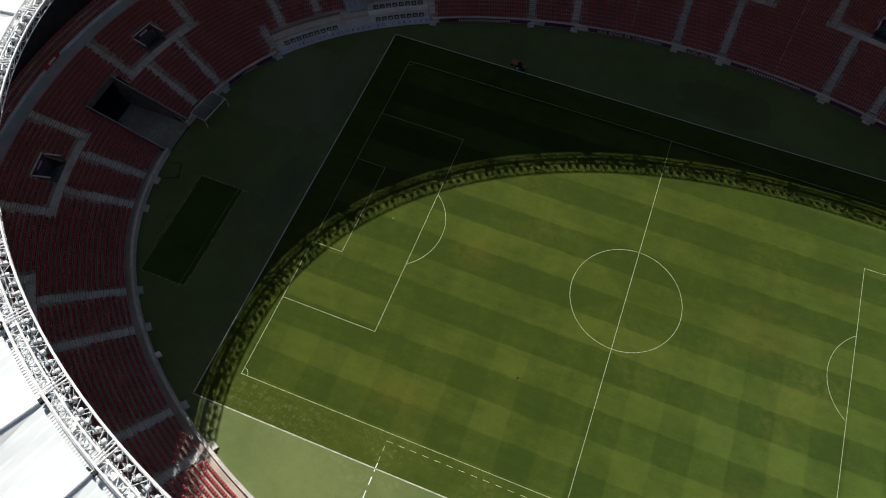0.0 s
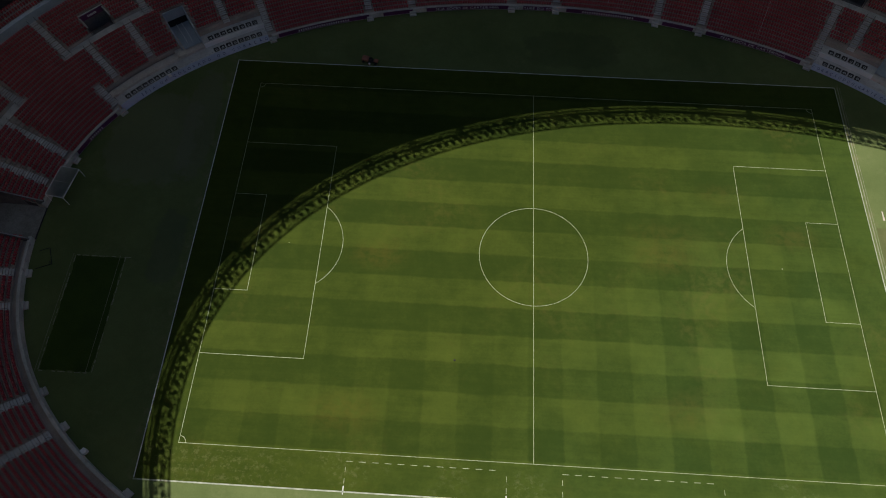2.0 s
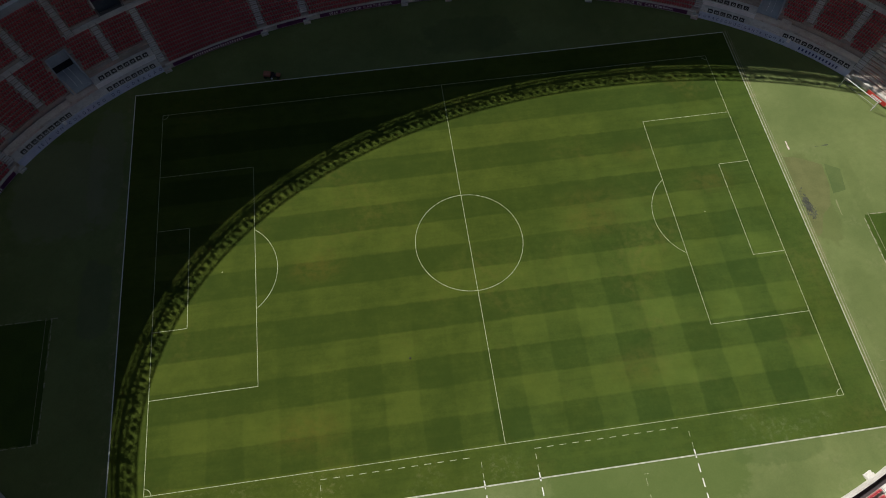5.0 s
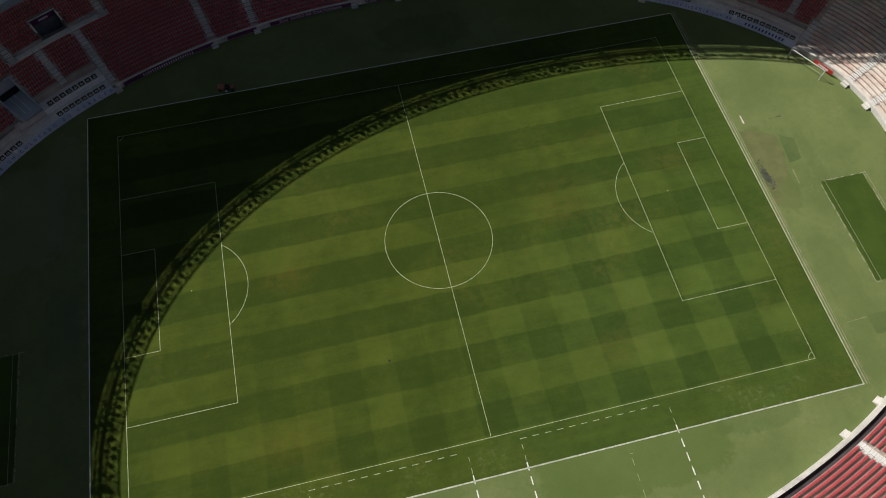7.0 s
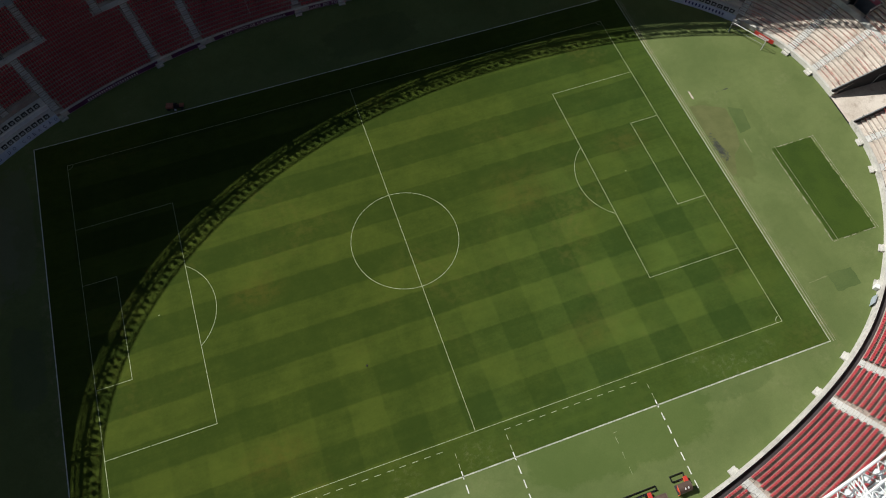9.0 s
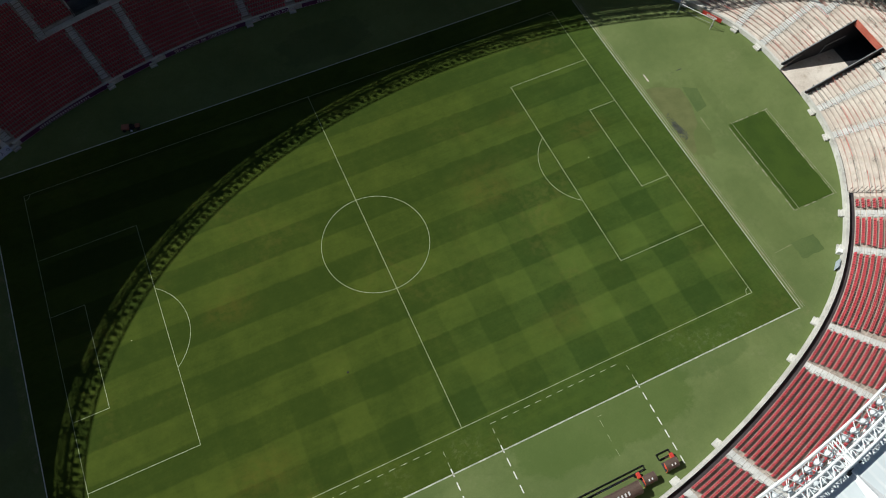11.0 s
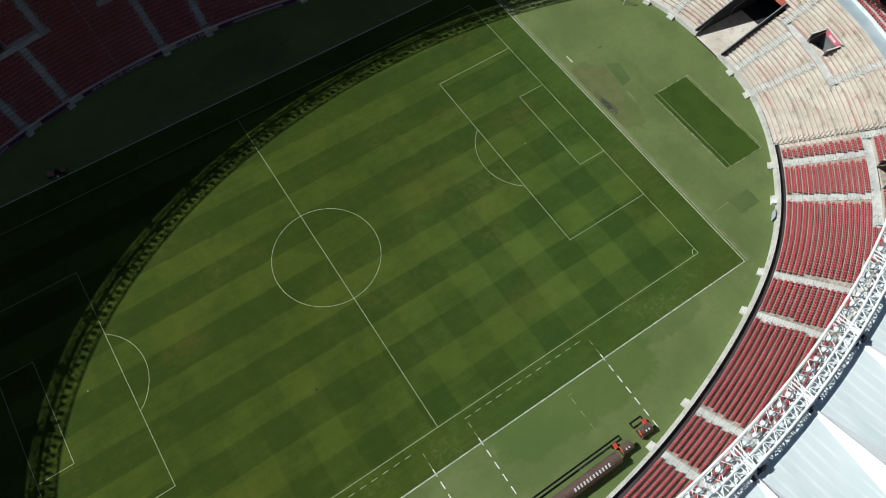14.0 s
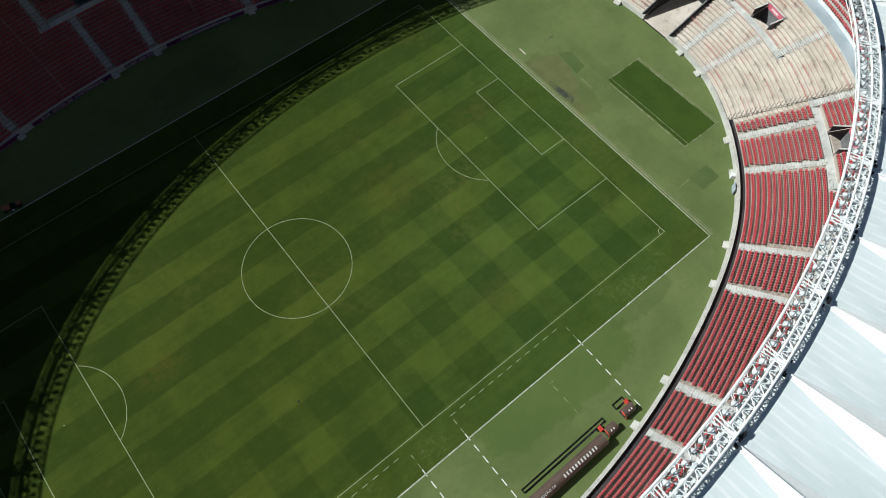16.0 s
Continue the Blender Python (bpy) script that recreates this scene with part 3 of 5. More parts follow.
def patch(name, outline, z, material, label):
    """A flat patch with a wavering outline, laid on the surround."""
    verts = []
    for i, p in enumerate(outline):
        p, q = Vector(p), Vector(outline[(i + 1) % len(outline)])
        steps = max(2, int((q - p).length / 0.5))
        for j in range(steps):
            v = p.lerp(q, j / steps)
            verts.append((v.x + random.uniform(-0.07, 0.07), v.y + random.uniform(-0.07, 0.07), z))
    if sum(a[0] * b[1] - b[0] * a[1] for a, b in zip(outline, outline[1:] + outline[:1])) < 0:
        verts.reverse()
    return tagged(new(name, mesh_of(name, verts, [tuple(range(len(verts)))], [material])), label, "patch", kind="structure")


M_BROWNPATCH = surface("brownish_worn_surround", (0.094, 0.108, 0.037), (0.118, 0.128, 0.048), 0.5, 4.0, 0.9, 0.2)
M_SEAM = surface("dusty_pale_seam", (0.150, 0.172, 0.075), (0.185, 0.200, 0.095), 0.6, 4.0, 0.9, 0.1)
patch("repair_patch", [(65.8, 6.6), (68.3, 5.1), (67.6, 0.9), (65.1, 0.3)], 0.005, M_PATCH, "darker green repair patch on the surround")
patch("worn_patch", [(59.0, 9.0), (61.5, 8.5), (65.4, 6.5), (65.0, 2.0), (63.6, -2.0), (61.6, -3.5), (60.0, -7.0), (59.0, -7.5)], 0.004, M_BROWNPATCH, "brownish worn patch of the surround")
patch("dark_seam", [(65.7, 10.25), (68.2, 10.38), (68.2, 10.50), (65.7, 10.36)], 0.006, M_SOIL, "short dark seam on the surround")
patch("pale_seam", [(64.9, -0.9), (64.75, -4.0), (64.95, -4.0), (65.1, -0.9)], 0.006, M_SEAM, "thin pale seam on the surround")
patch("pale_seam", [(60.3, -29.65), (64.0, -29.5), (64.0, -29.62), (60.3, -29.77)], 0.009, M_SEAM, "thin pale seam on the surround")
bm = bmesh.new()
for _ in range(300):
    p = Vector((random.gauss(59.75, 0.33), random.gauss(-1.3, 1.15), 0.0))
    p.x += (p.y + 1.3) * -0.12
    made = bmesh.ops.create_icosphere(bm, subdivisions=1, radius=random.uniform(0.04, 0.16), matrix=Matrix.Translation(p) @ Matrix.Rotation(random.uniform(0, 6.28), 4, "Z") @ Matrix.Diagonal((1.8, 0.8, random.uniform(0.1, 0.3), 1)))
    for v in made["verts"]:
        v.co += Vector((random.uniform(-0.06, 0.06), random.uniform(-0.06, 0.06), random.uniform(-0.02, 0.02)))
tagged(new("rubble_heap", to_mesh("rubble_heap", bm, M_SOIL)), "low heap of dark soil and stones by the drain", "rubble", kind="stuff")
bm = bmesh.new()
bmesh.ops.create_cone(bm, cap_ends=True, segments=12, radius1=0.19, radius2=0.14, depth=0.06, matrix=Matrix.Translation((-12.35, -19.0, 0.04)))
tagged(new("sprinkler_cap", to_mesh("sprinkler_cap", bm, M_BLACK)), "small black sprinkler cap set in the grass", "sprinkler")

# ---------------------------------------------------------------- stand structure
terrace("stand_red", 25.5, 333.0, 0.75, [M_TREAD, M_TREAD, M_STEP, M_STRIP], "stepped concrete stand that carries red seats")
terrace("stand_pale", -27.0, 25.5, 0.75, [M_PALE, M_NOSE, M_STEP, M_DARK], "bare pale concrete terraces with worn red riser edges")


def wall_run(lo, hi, top, material, label):
    ring("front_wall", lo, hi, 0.75, [(0.0, 0.0), (0.0, top), (0.5, top), (0.5, 0.0)], material, label)


wall_run(-26.6, -4.5, 1.0, M_CONC, "low weathered concrete wall in front of the terraces")
wall_run(2.25, 25.9, 1.0, M_CONC, "low weathered concrete wall in front of the terraces")
wall_run(52.0, 126.8, 1.08, M_CONC, "low concrete wall that carries a banner")
wall_run(153.0, 175.5, 1.2, M_CONC, "low concrete wall in front of the seats")
wall_run(182.25, 333.4, 1.3, M_CONC, "low pale concrete wall before the walkway")

# concourse, suites and the upper tier behind the seats
TOP_D, TOP_Z = D0 + ROWS_N * TREAD, row_z(ROWS_N - 1)
ring("concourse", 0, 360, 1.5, [(TOP_D, TOP_Z - 0.6), (TOP_D, TOP_Z + 0.1), (TOP_D + 2.6, TOP_Z + 0.1), (TOP_D + 2.6, TOP_Z - 0.6)], M_BLUEDECK, "blue-grey concourse deck behind the seats", category="deck")
ring("upper_step", 0, 360, 1.5, [(TOP_D + 2.6, TOP_Z - 0.6), (TOP_D + 2.6, TOP_Z + 0.5), (TOP_D + 3.5, TOP_Z + 0.5), (TOP_D + 3.5, TOP_Z + 0.9), (TOP_D + 4.4, TOP_Z + 0.9), (TOP_D + 4.4, TOP_Z + 1.3), (TOP_D + 5.5, TOP_Z + 1.3), (TOP_D + 5.5, TOP_Z - 0.6)], M_CONC, "concrete steps of the box seats", category="stand")
ring("suite_wall", 0, 360, 1.5, [(TOP_D + 5.5, 0.0), (TOP_D + 5.5, 17.0), (TOP_D + 5.9, 17.0), (TOP_D + 5.9, 0.0)], M_DARK, "dark wall of suites behind the box seats", category="wall")
ring("upper_tier", 0, 360, 1.5, [(TOP_D + 4.6, 16.4), (TOP_D + 4.6, 17.6), (TOP_D + 20.0, 28.5), (TOP_D + 20.4, 28.5), (TOP_D + 20.4, 27.3)], M_CONC, "raked upper tier under the roof", category="stand")
ring("outer_wall", 0, 360, 1.5, [(TOP_D + 20.5, 0.0), (TOP_D + 20.5, 29.0), (TOP_D + 20.9, 29.0), (TOP_D + 20.9, 0.0)], M_CONC, "outer concrete wall of the stadium", category="wall")
ring("box_front", 0, 360, 1.5, [(TOP_D + 2.45, TOP_Z + 0.1), (TOP_D + 2.45, TOP_Z + 0.75), (TOP_D + 2.58, TOP_Z + 0.75), (TOP_D + 2.58, TOP_Z + 0.1)], M_GREYCAB, "low grey panel in front of the box seats", category="panel")

# ---------------------------------------------------------------- stairs
def aisle_offset(theta):
    return per_degree(theta, 8.0)


def step_mesh(material):
    """A pale tread slab on a riser block coloured darker as if shaded, in one mesh."""
    bm = box(bmesh.new(), (-0.66, 0.02, 0.0), (0.66, 0.36, 0.13))
    n = len(bm.faces)
    box(bm, (-0.67, -0.02, 0.13), (0.67, 0.36, 0.175), 0.012)
    bm.faces.ensure_lookup_table()
    for i in range(n):
        bm.faces[i].material_index = 1
    me = to_mesh("step", bm, material)
    me.materials.append(M_STEPLOW)
    return me


M_RAIL = surface("dark_green_grey_rail_paint", (0.05, 0.06, 0.055), (0.10, 0.115, 0.105), 1.0, 6.0, 0.5, 0.1)
STEP_ME = step_mesh(M_STEP)
BLOCK_ME = to_mesh("base_block", boxes(((-0.68, -0.85, -0.02), (0.68, 0.3, 0.28)), ((-0.68, -0.42, 0.26), (0.68, 0.32, 0.56)), bevel=0.02), M_CONC)
HOOP_ME = to_mesh("hand_rail", tubes(((0, 0, 0), (0, 0, 0.9), 0.025), ((0, 0, 0.9), (0, 0.62, 1.05), 0.025), ((0, 0.62, 1.05), (0, 0.62, 0.3), 0.025), sides=4), M_RAIL)


def aisle(theta, k0, k1, group, ground_block):
    lab = "light grey concrete aisle steps between seat blocks" if not pale(theta) else "light grey concrete aisle steps on bare terraces"
    st = base("aisle_stair", at(theta, D0 + k0 * TREAD, row_z(k0)), lab, "stairs", group)
    for k in range(k0, k1):
        for half in (0, 1):
            ob = part("step", STEP_ME, M_STEP, st)
            y = (k - k0) * TREAD + (TREAD / 2 if half else 0.0)
            z = (k - k0) * RISE + (0.010 if not half else 0.165)
            ob.matrix_basis = Matrix.Translation((0, y, z - (0.175 if half else 0.155)))
    for k in range(k0, k1, 2):
        for x in (-0.72, 0.72):
            ob = part("hand_rail", HOOP_ME, M_RAIL, st)
            ob.matrix_basis = Matrix.Translation((x, (k - k0) * TREAD + 0.1, (k - k0) * RISE))
    if ground_block:
        ob = part("base_block", BLOCK_ME, M_STEP, st)
        ob.matrix_basis = Matrix.Translation((0, -D0 + 0.0 - k0 * TREAD, -row_z(k0) + 0.02))


for c in CENTRES:
    corner = on_platform(c) and c < 180
    for s in (-1, 1):
        t = (c + 3 * s) % 360
        land = landing_row(c)
        if corner:
            if inside(t, 127.5, 151.5) and not inside(t, 126.0, 128.0) or inside(t, 28.5, 50.5):
                aisle(t, 5, land, "lower aisles", False)
        else:
            aisle(t, 0 if not pale(t) else -1, land, "lower aisles", True)
        aisle((c + 6 * s) % 360, land, ROWS_N, "upper aisles", False)
for t in (25.9, 52.0, 126.8, 153.0):
    aisle(t, 0, 14 if 50 < t < 130 else 6, "platform end stairs", True)

# ---------------------------------------------------------------- stair mouths
def stair_mouth(c):
    """The walled opening through which people reach the landing."""
    land = landing_row(c)
    z = row_z(land)
    top = row_z(land + 5) - z
    w = 1.6 * per_degree(c, 14.0)
    m = at(c, D0 + (land + 2) * TREAD, z)
    sunny = pale(c) or inside(c, 300, 340)
    th = base("stair_mouth", m, "dark walled stair mouth in the stand with a small sign" if not sunny else "sunlit stair mouth with one wall coloured as shaded and a red sign panel", "opening", "stair mouths")
    dep = 4 * TREAD
    # in sunny mouths this wall's shadow is put into its dark colour
    part("side_wall", boxes(((-w - 0.12, -0.1, -1.7), (-w + 0.06, dep, top + 0.4)), bevel=0.02), M_DARK if sunny else M_GREYWALL, th)
    part("side_wall", boxes(((w - 0.06, -0.1, -1.7), (w + 0.12, dep, top + 0.4)), bevel=0.02), M_GREYWALL, th)
    back_wall = part("back_wall", boxes(((-w - 0.12, dep - 0.08, -1.7), (w + 0.12, dep + 0.14, top + 0.75)), bevel=0.02), M_GREYWALL, th)
    sign = part("sign_panel", boxes(((-w + 0.1, dep - 0.12, top - 0.45), (w - 0.1, dep - 0.085, top + 0.7))), M_SIGN if sunny else M_PURPLE, th, "red sign panel with pale lettering bars")
    bars(6, lambda s: Matrix.Translation((s, dep - 0.13, top - 0.1)) @ Matrix.Rotation(radians(90), 4, "X"), 0.22, 0.42, 0.09, M_WHITE, sign)
    for i in range(8):
        # sunlight put into the step colour: pale in sunny mouths, dark grey elsewhere
        part("step", boxes(((-w, 0.3 + 0.3 * i, -1.7), (w, 0.6 + 0.3 * i, -0.2 - 0.18 * i))), M_PALE if sunny else M_GREYWALL, th)
    for x in (-w - 0.08, w + 0.08):
        part("coping", boxes(((x - 0.14, -0.1, top + 0.4), (x + 0.14, dep + 0.14, top + 0.46)), bevel=0.015), M_STEP, th)
    part("coping", boxes(((-w - 0.22, dep - 0.09, top + 0.75), (w + 0.22, dep + 0.2, top + 0.81)), bevel=0.015), M_STEP, th)
    # railing along the front edge of the landing
    runs = []
    half = 6.2 * per_degree(c, 12.0)
    n = 15
    y0 = -2 * TREAD + 0.06
    for i in range(n):
        x = -half + 2 * half * i / (n - 1)
        if abs(abs(x) - half / 2) > 0.8:
            bend = -(x * x) / 2 / 75.0
            runs.append(((x, y0 + bend, 0.0), (x, y0 + bend, 0.95), 0.02))
    part("railing", tubes(*runs, sides=5), M_GALV, th, "short steel railing posts")


for c in CENTRES:
    stair_mouth(c)

# ---------------------------------------------------------------- tunnels at both ends
def tunnel(lo, hi, label):
    c = (lo + hi) / 2
    th = base("vehicle_tunnel", at(c, 0, 0), label, "tunnel", "vehicle tunnels")
    half = (hi - lo) / 2 * per_degree(c, 6)
    end = D0 + 16 * TREAD
    for s in (-1, 1):
        verts = []
        x0, x1 = (s * half - 0.14, s * half + 0.14)
        for x in (x0, x1):
            verts += [(x, 0.1, 0.0), (x, end, 0.0), (x, end, row_z(16) + 0.9), (x, 0.1, 1.5)]
        faces = [(0, 1, 2, 3), (7, 6, 5, 4), (0, 4, 5, 1), (1, 5, 6, 2), (2, 6, 7, 3), (3, 7, 4, 0)]
        part("side_wall", mesh_of("side_wall", verts, faces, [M_DARK if pale(c) else M_GREYWALL]), M_DARK, th, "dark side wall with a pale coping")
        part("coping", tubes(((s * half, 0.1, 1.54), (s * half, end, row_z(16) + 0.94), 0.10), sides=6), M_GALV, th)
    part("portal_wall", boxes(((-half, end - 0.1, row_z(16) - 0.25), (half, end + 0.12, row_z(16) + 0.95))), M_TUNNELRED if pale(c) else M_GREYWALL, th, "painted wall over the tunnel mouth")
    part("ramp_floor", boxes(((-half, 0.1, 0.0), (half, end - 1.0, 0.075))), M_PALE if pale(c) else M_RAMP, th)
    part("threshold", boxes(((-half, -0.15, 0.0), (half, 0.09, 0.04))), M_BLACK, th)
    # walls and floor, from a metre before the portal, are coloured as shade
    part("inner_room", boxes(((-half, end + 9.0, 0.0), (half, end + 9.2, 6.4)), ((-half - 0.2, end, 0.0), (-half, end + 9.2, 6.4)), ((half, end, 0.0), (half + 0.2, end + 9.2, 6.4)), ((-half, end + 0.13, 6.13), (half, end + 9.2, 6.4)), ((-half, end - 1.0, 0.0), (half, end + 9.0, 0.08))), M_DARK, th, "room behind the mouth, coloured dark as in shade")
    rail = -half + 0.3
    part("hand_rail", tubes(((rail, end - 4.8, 0.3), (rail, end - 4.4, 2.6), 0.035), ((rail, end - 4.4, 2.6), (rail, end - 0.4, 3.4), 0.035), ((rail, end - 4.4, 2.6), (-half + 0.1, end - 4.4, 2.6), 0.03), ((rail, end - 0.4, 3.4), (-half + 0.1, end - 0.4, 3.4), 0.03), sides=6), M_STEEL, th)


tunnel(-4.5, 2.25, "vehicle tunnel through sunlit terraces with dark walls")
tunnel(175.5, 182.25, "vehicle tunnel with grey walls through the shaded stand")

# ---------------------------------------------------------------- spectator platforms in the far corners
def platform(lo, hi, words, phone, lamp, label):
    c = (lo + hi) / 2
    m = at(c, 0, 0)
    inv = m.inverted()
    th = base("viewing_platform", m, label, "platform", "viewing platforms")
    n = 44

    def swept(name, profile, material, lab="", t0=lo + 0.5, t1=hi - 0.5):
        k = len(profile)
        verts = [inv @ oval(t0 + (t1 - t0) * i / n, d, z) for i in range(n + 1) for d, z in profile]
        faces = [(i * k + j, (i + 1) * k + j, (i + 1) * k + (j + 1) % k, i * k + (j + 1) % k) for i in range(n) for j in range(k)]
        faces += [tuple(range(k)), tuple(n * k + j for j in reversed(range(k)))]
        return part(name, mesh_of(name, verts, faces, [material]), material, th, lab)

    fascia = swept("fascia", [(-0.1, 0.0), (-0.1, 0.2), (0.4, 1.15), (0.6, 1.15), (0.6, 0.0)], M_FASCIA, "pale bluish sloped fascia with dark blue letters")
    swept("lower_deck", [(0.61, 0.8), (0.61, 1.11), (2.7, 1.11), (2.7, 0.8)], M_STEP)
    single, double = ((139.6, hi - 0.5), (lo + 0.5, 136.4)) if lo > 90 else ((lo + 0.5, 40.4), (43.6, hi - 0.5))
    swept("walkway", [(2.71, 0.8), (2.71, 1.62), (4.25, 1.62), (4.25, 0.8)], M_PALE, "dusty beige walkway", *single)
    swept("middle_wall", [(2.71, 0.8), (2.71, 2.0), (3.0, 2.0), (3.0, 0.8)], M_WHITE, "", *double)
    swept("upper_deck", [(3.01, 0.8), (3.01, 1.85), (5.35, 1.85), (5.35, 0.8)], M_STEP, "", *double)
    swept("middle_deck", [(2.71, 0.8), (2.71, 1.62), (4.4, 1.62), (4.4, 0.8)], M_PALE, "", min(single[1], double[1]), max(single[0], double[0]))
    # parking marks, dark squares with a pale ring
    sq = boxes(((-0.5, -0.55, 0), (0.5, 0.55, 0.012)))
    sq_me = to_mesh("bay_mark", sq, M_BLACK)
    bm = bmesh.new()
    bmesh.ops.create_circle(bm, segments=14, radius=0.26)
    bmesh.ops.extrude_edge_only(bm, edges=bm.edges[:])
    for v in bm.verts[14:]:
        v.co = v.co * 0.62
    ring_me = to_mesh("ring_mark", bm, M_WHITE)
    gap_lo, gap_hi = ((135.6, 141.2) if lo > 90 else (38.8, 44.4))
    t = lo + 1.6
    while t < hi - 1.5:
        for d, z in ((1.35, 1.115), (4.0, 1.855)):
            if gap_lo < t < gap_hi or (d > 2 and ((lo > 90 and t > 139) or (lo < 90 and t < 41))):
                continue
            mark = part("bay_mark", sq_me, M_BLACK, th, "dark square bay mark")
            mark.matrix_basis = inv @ at(t, d, z)
            r = part("ring_mark", ring_me, M_WHITE, mark)
            r.matrix_basis = Matrix.Translation((0.02, -0.08, 0.018))
        t += 1.28 / per_degree(t, 2.0)

    def place(where):
        def put(s):
            a = where - s / per_degree(where, 0)
            return inv @ at(a, 0.0, 0.45) @ Matrix.Rotation(radians(62.2), 4, "X")
        return put

    if words:
        lettering(words[0], place(words[1]), words[2], words[3], M_NAVY, fascia)
    if phone:
        bars(12, place(phone), 0.30, 0.5, 0.40, M_NAVY, fascia)
    ob = part("floodlight_box", boxes(((-0.3, -0.2, 0.85), (0.3, 0.25, 1.5)), bevel=0.04), M_WHITE, th)
    ob.matrix_basis = inv @ at(lamp, 0.3, 0.0)
    part("access_ramp", boxes(((-1.0, 2.6, 1.3), (1.0, 8.5, 1.98)), bevel=0.03), M_PALE, th)
    # rails
    runs = []
    prev = None
    for i in range(n + 1):
        q = inv @ oval(lo + 0.5 + (hi - lo - 1) * i / n, 0.5, 1.15)
        runs.append((q, q + Vector((0, 0, 0.5)), 0.018))
        if prev:
            runs.append((prev + Vector((0, 0, 0.5)), q + Vector((0, 0, 0.5)), 0.018))
        prev = q
    part("railing", tubes(*runs, sides=5), M_GALV, th)


platform(126.8, 153.0, ("SEJA UM COLORADO DO CORAÇÃO", 138.1, 0.54, 0.58), None, 143.3, "white two-level viewing platform with blue lettering in the shaded corner")
platform(25.9, 52.0, ("CORAÇÃODOGIGANTE.COM.BR", 44.6, 0.50, 0.38), 32.0, 37.4, "white two-level viewing platform with blue lettering beside bare terraces")

for c in (138.0, 42.0):
    th = base("corner_tunnel", at(c, D0 + 3 * TREAD, PLAT_Z), "walled corner tunnel with blue-grey walls above a viewing platform", "tunnel", "corner tunnels")
    w, dep = 1.5 * per_degree(c, 7.0), 9 * TREAD
    for s in (-1, 1):
        verts = [(x, y, z) for x in (s * w - 0.1, s * w + 0.1) for y, z in ((0, -0.3), (dep, -0.3), (dep, row_z(12) - PLAT_Z + 0.5), (0, 0.5))]
        part("side_wall", mesh_of("side_wall", verts, [(0, 1, 2, 3), (7, 6, 5, 4), (0, 4, 5, 1), (1, 5, 6, 2), (2, 6, 7, 3), (3, 7, 4, 0)], [M_BLUEDECK]), M_BLUEDECK, th)
    part("back_wall", boxes(((-w, dep - 0.1, 1.5), (w, dep + 0.1, row_z(12) - PLAT_Z + 0.5))), M_BLUEDECK, th)
    part("floor_slab", boxes(((-w, 0.0, -0.02), (w, dep - 0.2, 0.02))), M_BLUEDECK, th)
    # solid black panel paints the darkness of the opening
    part("mouth", boxes(((-w, dep - 0.16, -0.1), (w, dep - 0.12, 1.5))), M_BLACK, th, "black panel standing for the shaded opening")
    for x in (-0.5, 0.5):
        part("hand_rail", tubes(((x, 1.2, 0.9), (x, dep - 1.0, 0.9), 0.03), ((x, 1.2, 0.0), (x, 1.2, 0.9), 0.03), ((x, dep - 1.0, 0.0), (x, dep - 1.0, 0.9), 0.03), sides=6), M_STEEL, th)

# ---------------------------------------------------------------- banners on the far wall
def banner(lo, hi, words, count, label):
    c = (lo + hi) / 2
    m = at(c, 0, 0)
    inv = m.inverted()
    th = base("banner", m, label, "banner", "wall banners")
    n = 14
    prof = ((-0.03, 0.10), (-0.03, 1.04), (-0.004, 1.04), (-0.004, 0.10))
    verts = [inv @ oval(lo + (hi - lo) * i / n, d, z) for i in range(n + 1) for d, z in prof]
    faces = [(i * 4 + j, (i + 1) * 4 + j, (i + 1) * 4 + (j + 1) % 4, i * 4 + (j + 1) % 4) for i in range(n) for j in range(4)]
    cloth = part("cloth", mesh_of("cloth", verts, faces, [M_PURPLE]), M_PURPLE, th)
    put = lambda s: inv @ at(c - s / per_degree(c), -0.05, 0.27) @ Matrix.Rotation(radians(90), 4, "X")
    if words:
        lettering(words, put, 0.62, 0.12, M_WHITE, cloth)
    elif count:
        bars(count, put, 0.20, 0.50, 0.28, M_WHITE, cloth)
    sides = 8
    verts = [inv @ oval(lo + (hi - lo) * i / n, 0.10 + 0.04 * math.cos(math.tau * j / sides), 1.12 + 0.04 * math.sin(math.tau * j / sides)) for i in range(n + 1) for j in range(sides)]
    faces = [(i * sides + j, i * sides + (j + 1) % sides, (i + 1) * sides + (j + 1) % sides, (i + 1) * sides + j) for i in range(n) for j in range(sides)]
    faces += [tuple(range(sides)), tuple(n * sides + j for j in reversed(range(sides)))]
    part("top_rail", mesh_of("top_rail", verts, faces, [M_GALV], smooth=True), M_GALV, th)


PL = "dark purple banner with white lettering on the wall"
banner(112.6, 125.8, "", 22, PL)
banner(106.5, 110.6, "", 0, "plain dark purple banner on the wall")
banner(93.4, 104.6, "SEJA SÓCIO DE CARTEIRINHA", 0, PL)
banner(87.5, 91.5, "O CLUBE DO POVO", 0, PL)
banner(74.4, 85.6, "", 22, PL)
banner(68.4, 72.6, "", 0, "plain dark purple banner on the wall")
banner(53.2, 66.6, "SEJA SÓCIA DE CARTEIRINHA", 0, PL)
banner(154.0, 163.6, "", 7, "dark banner with a few pale bars on the wall")

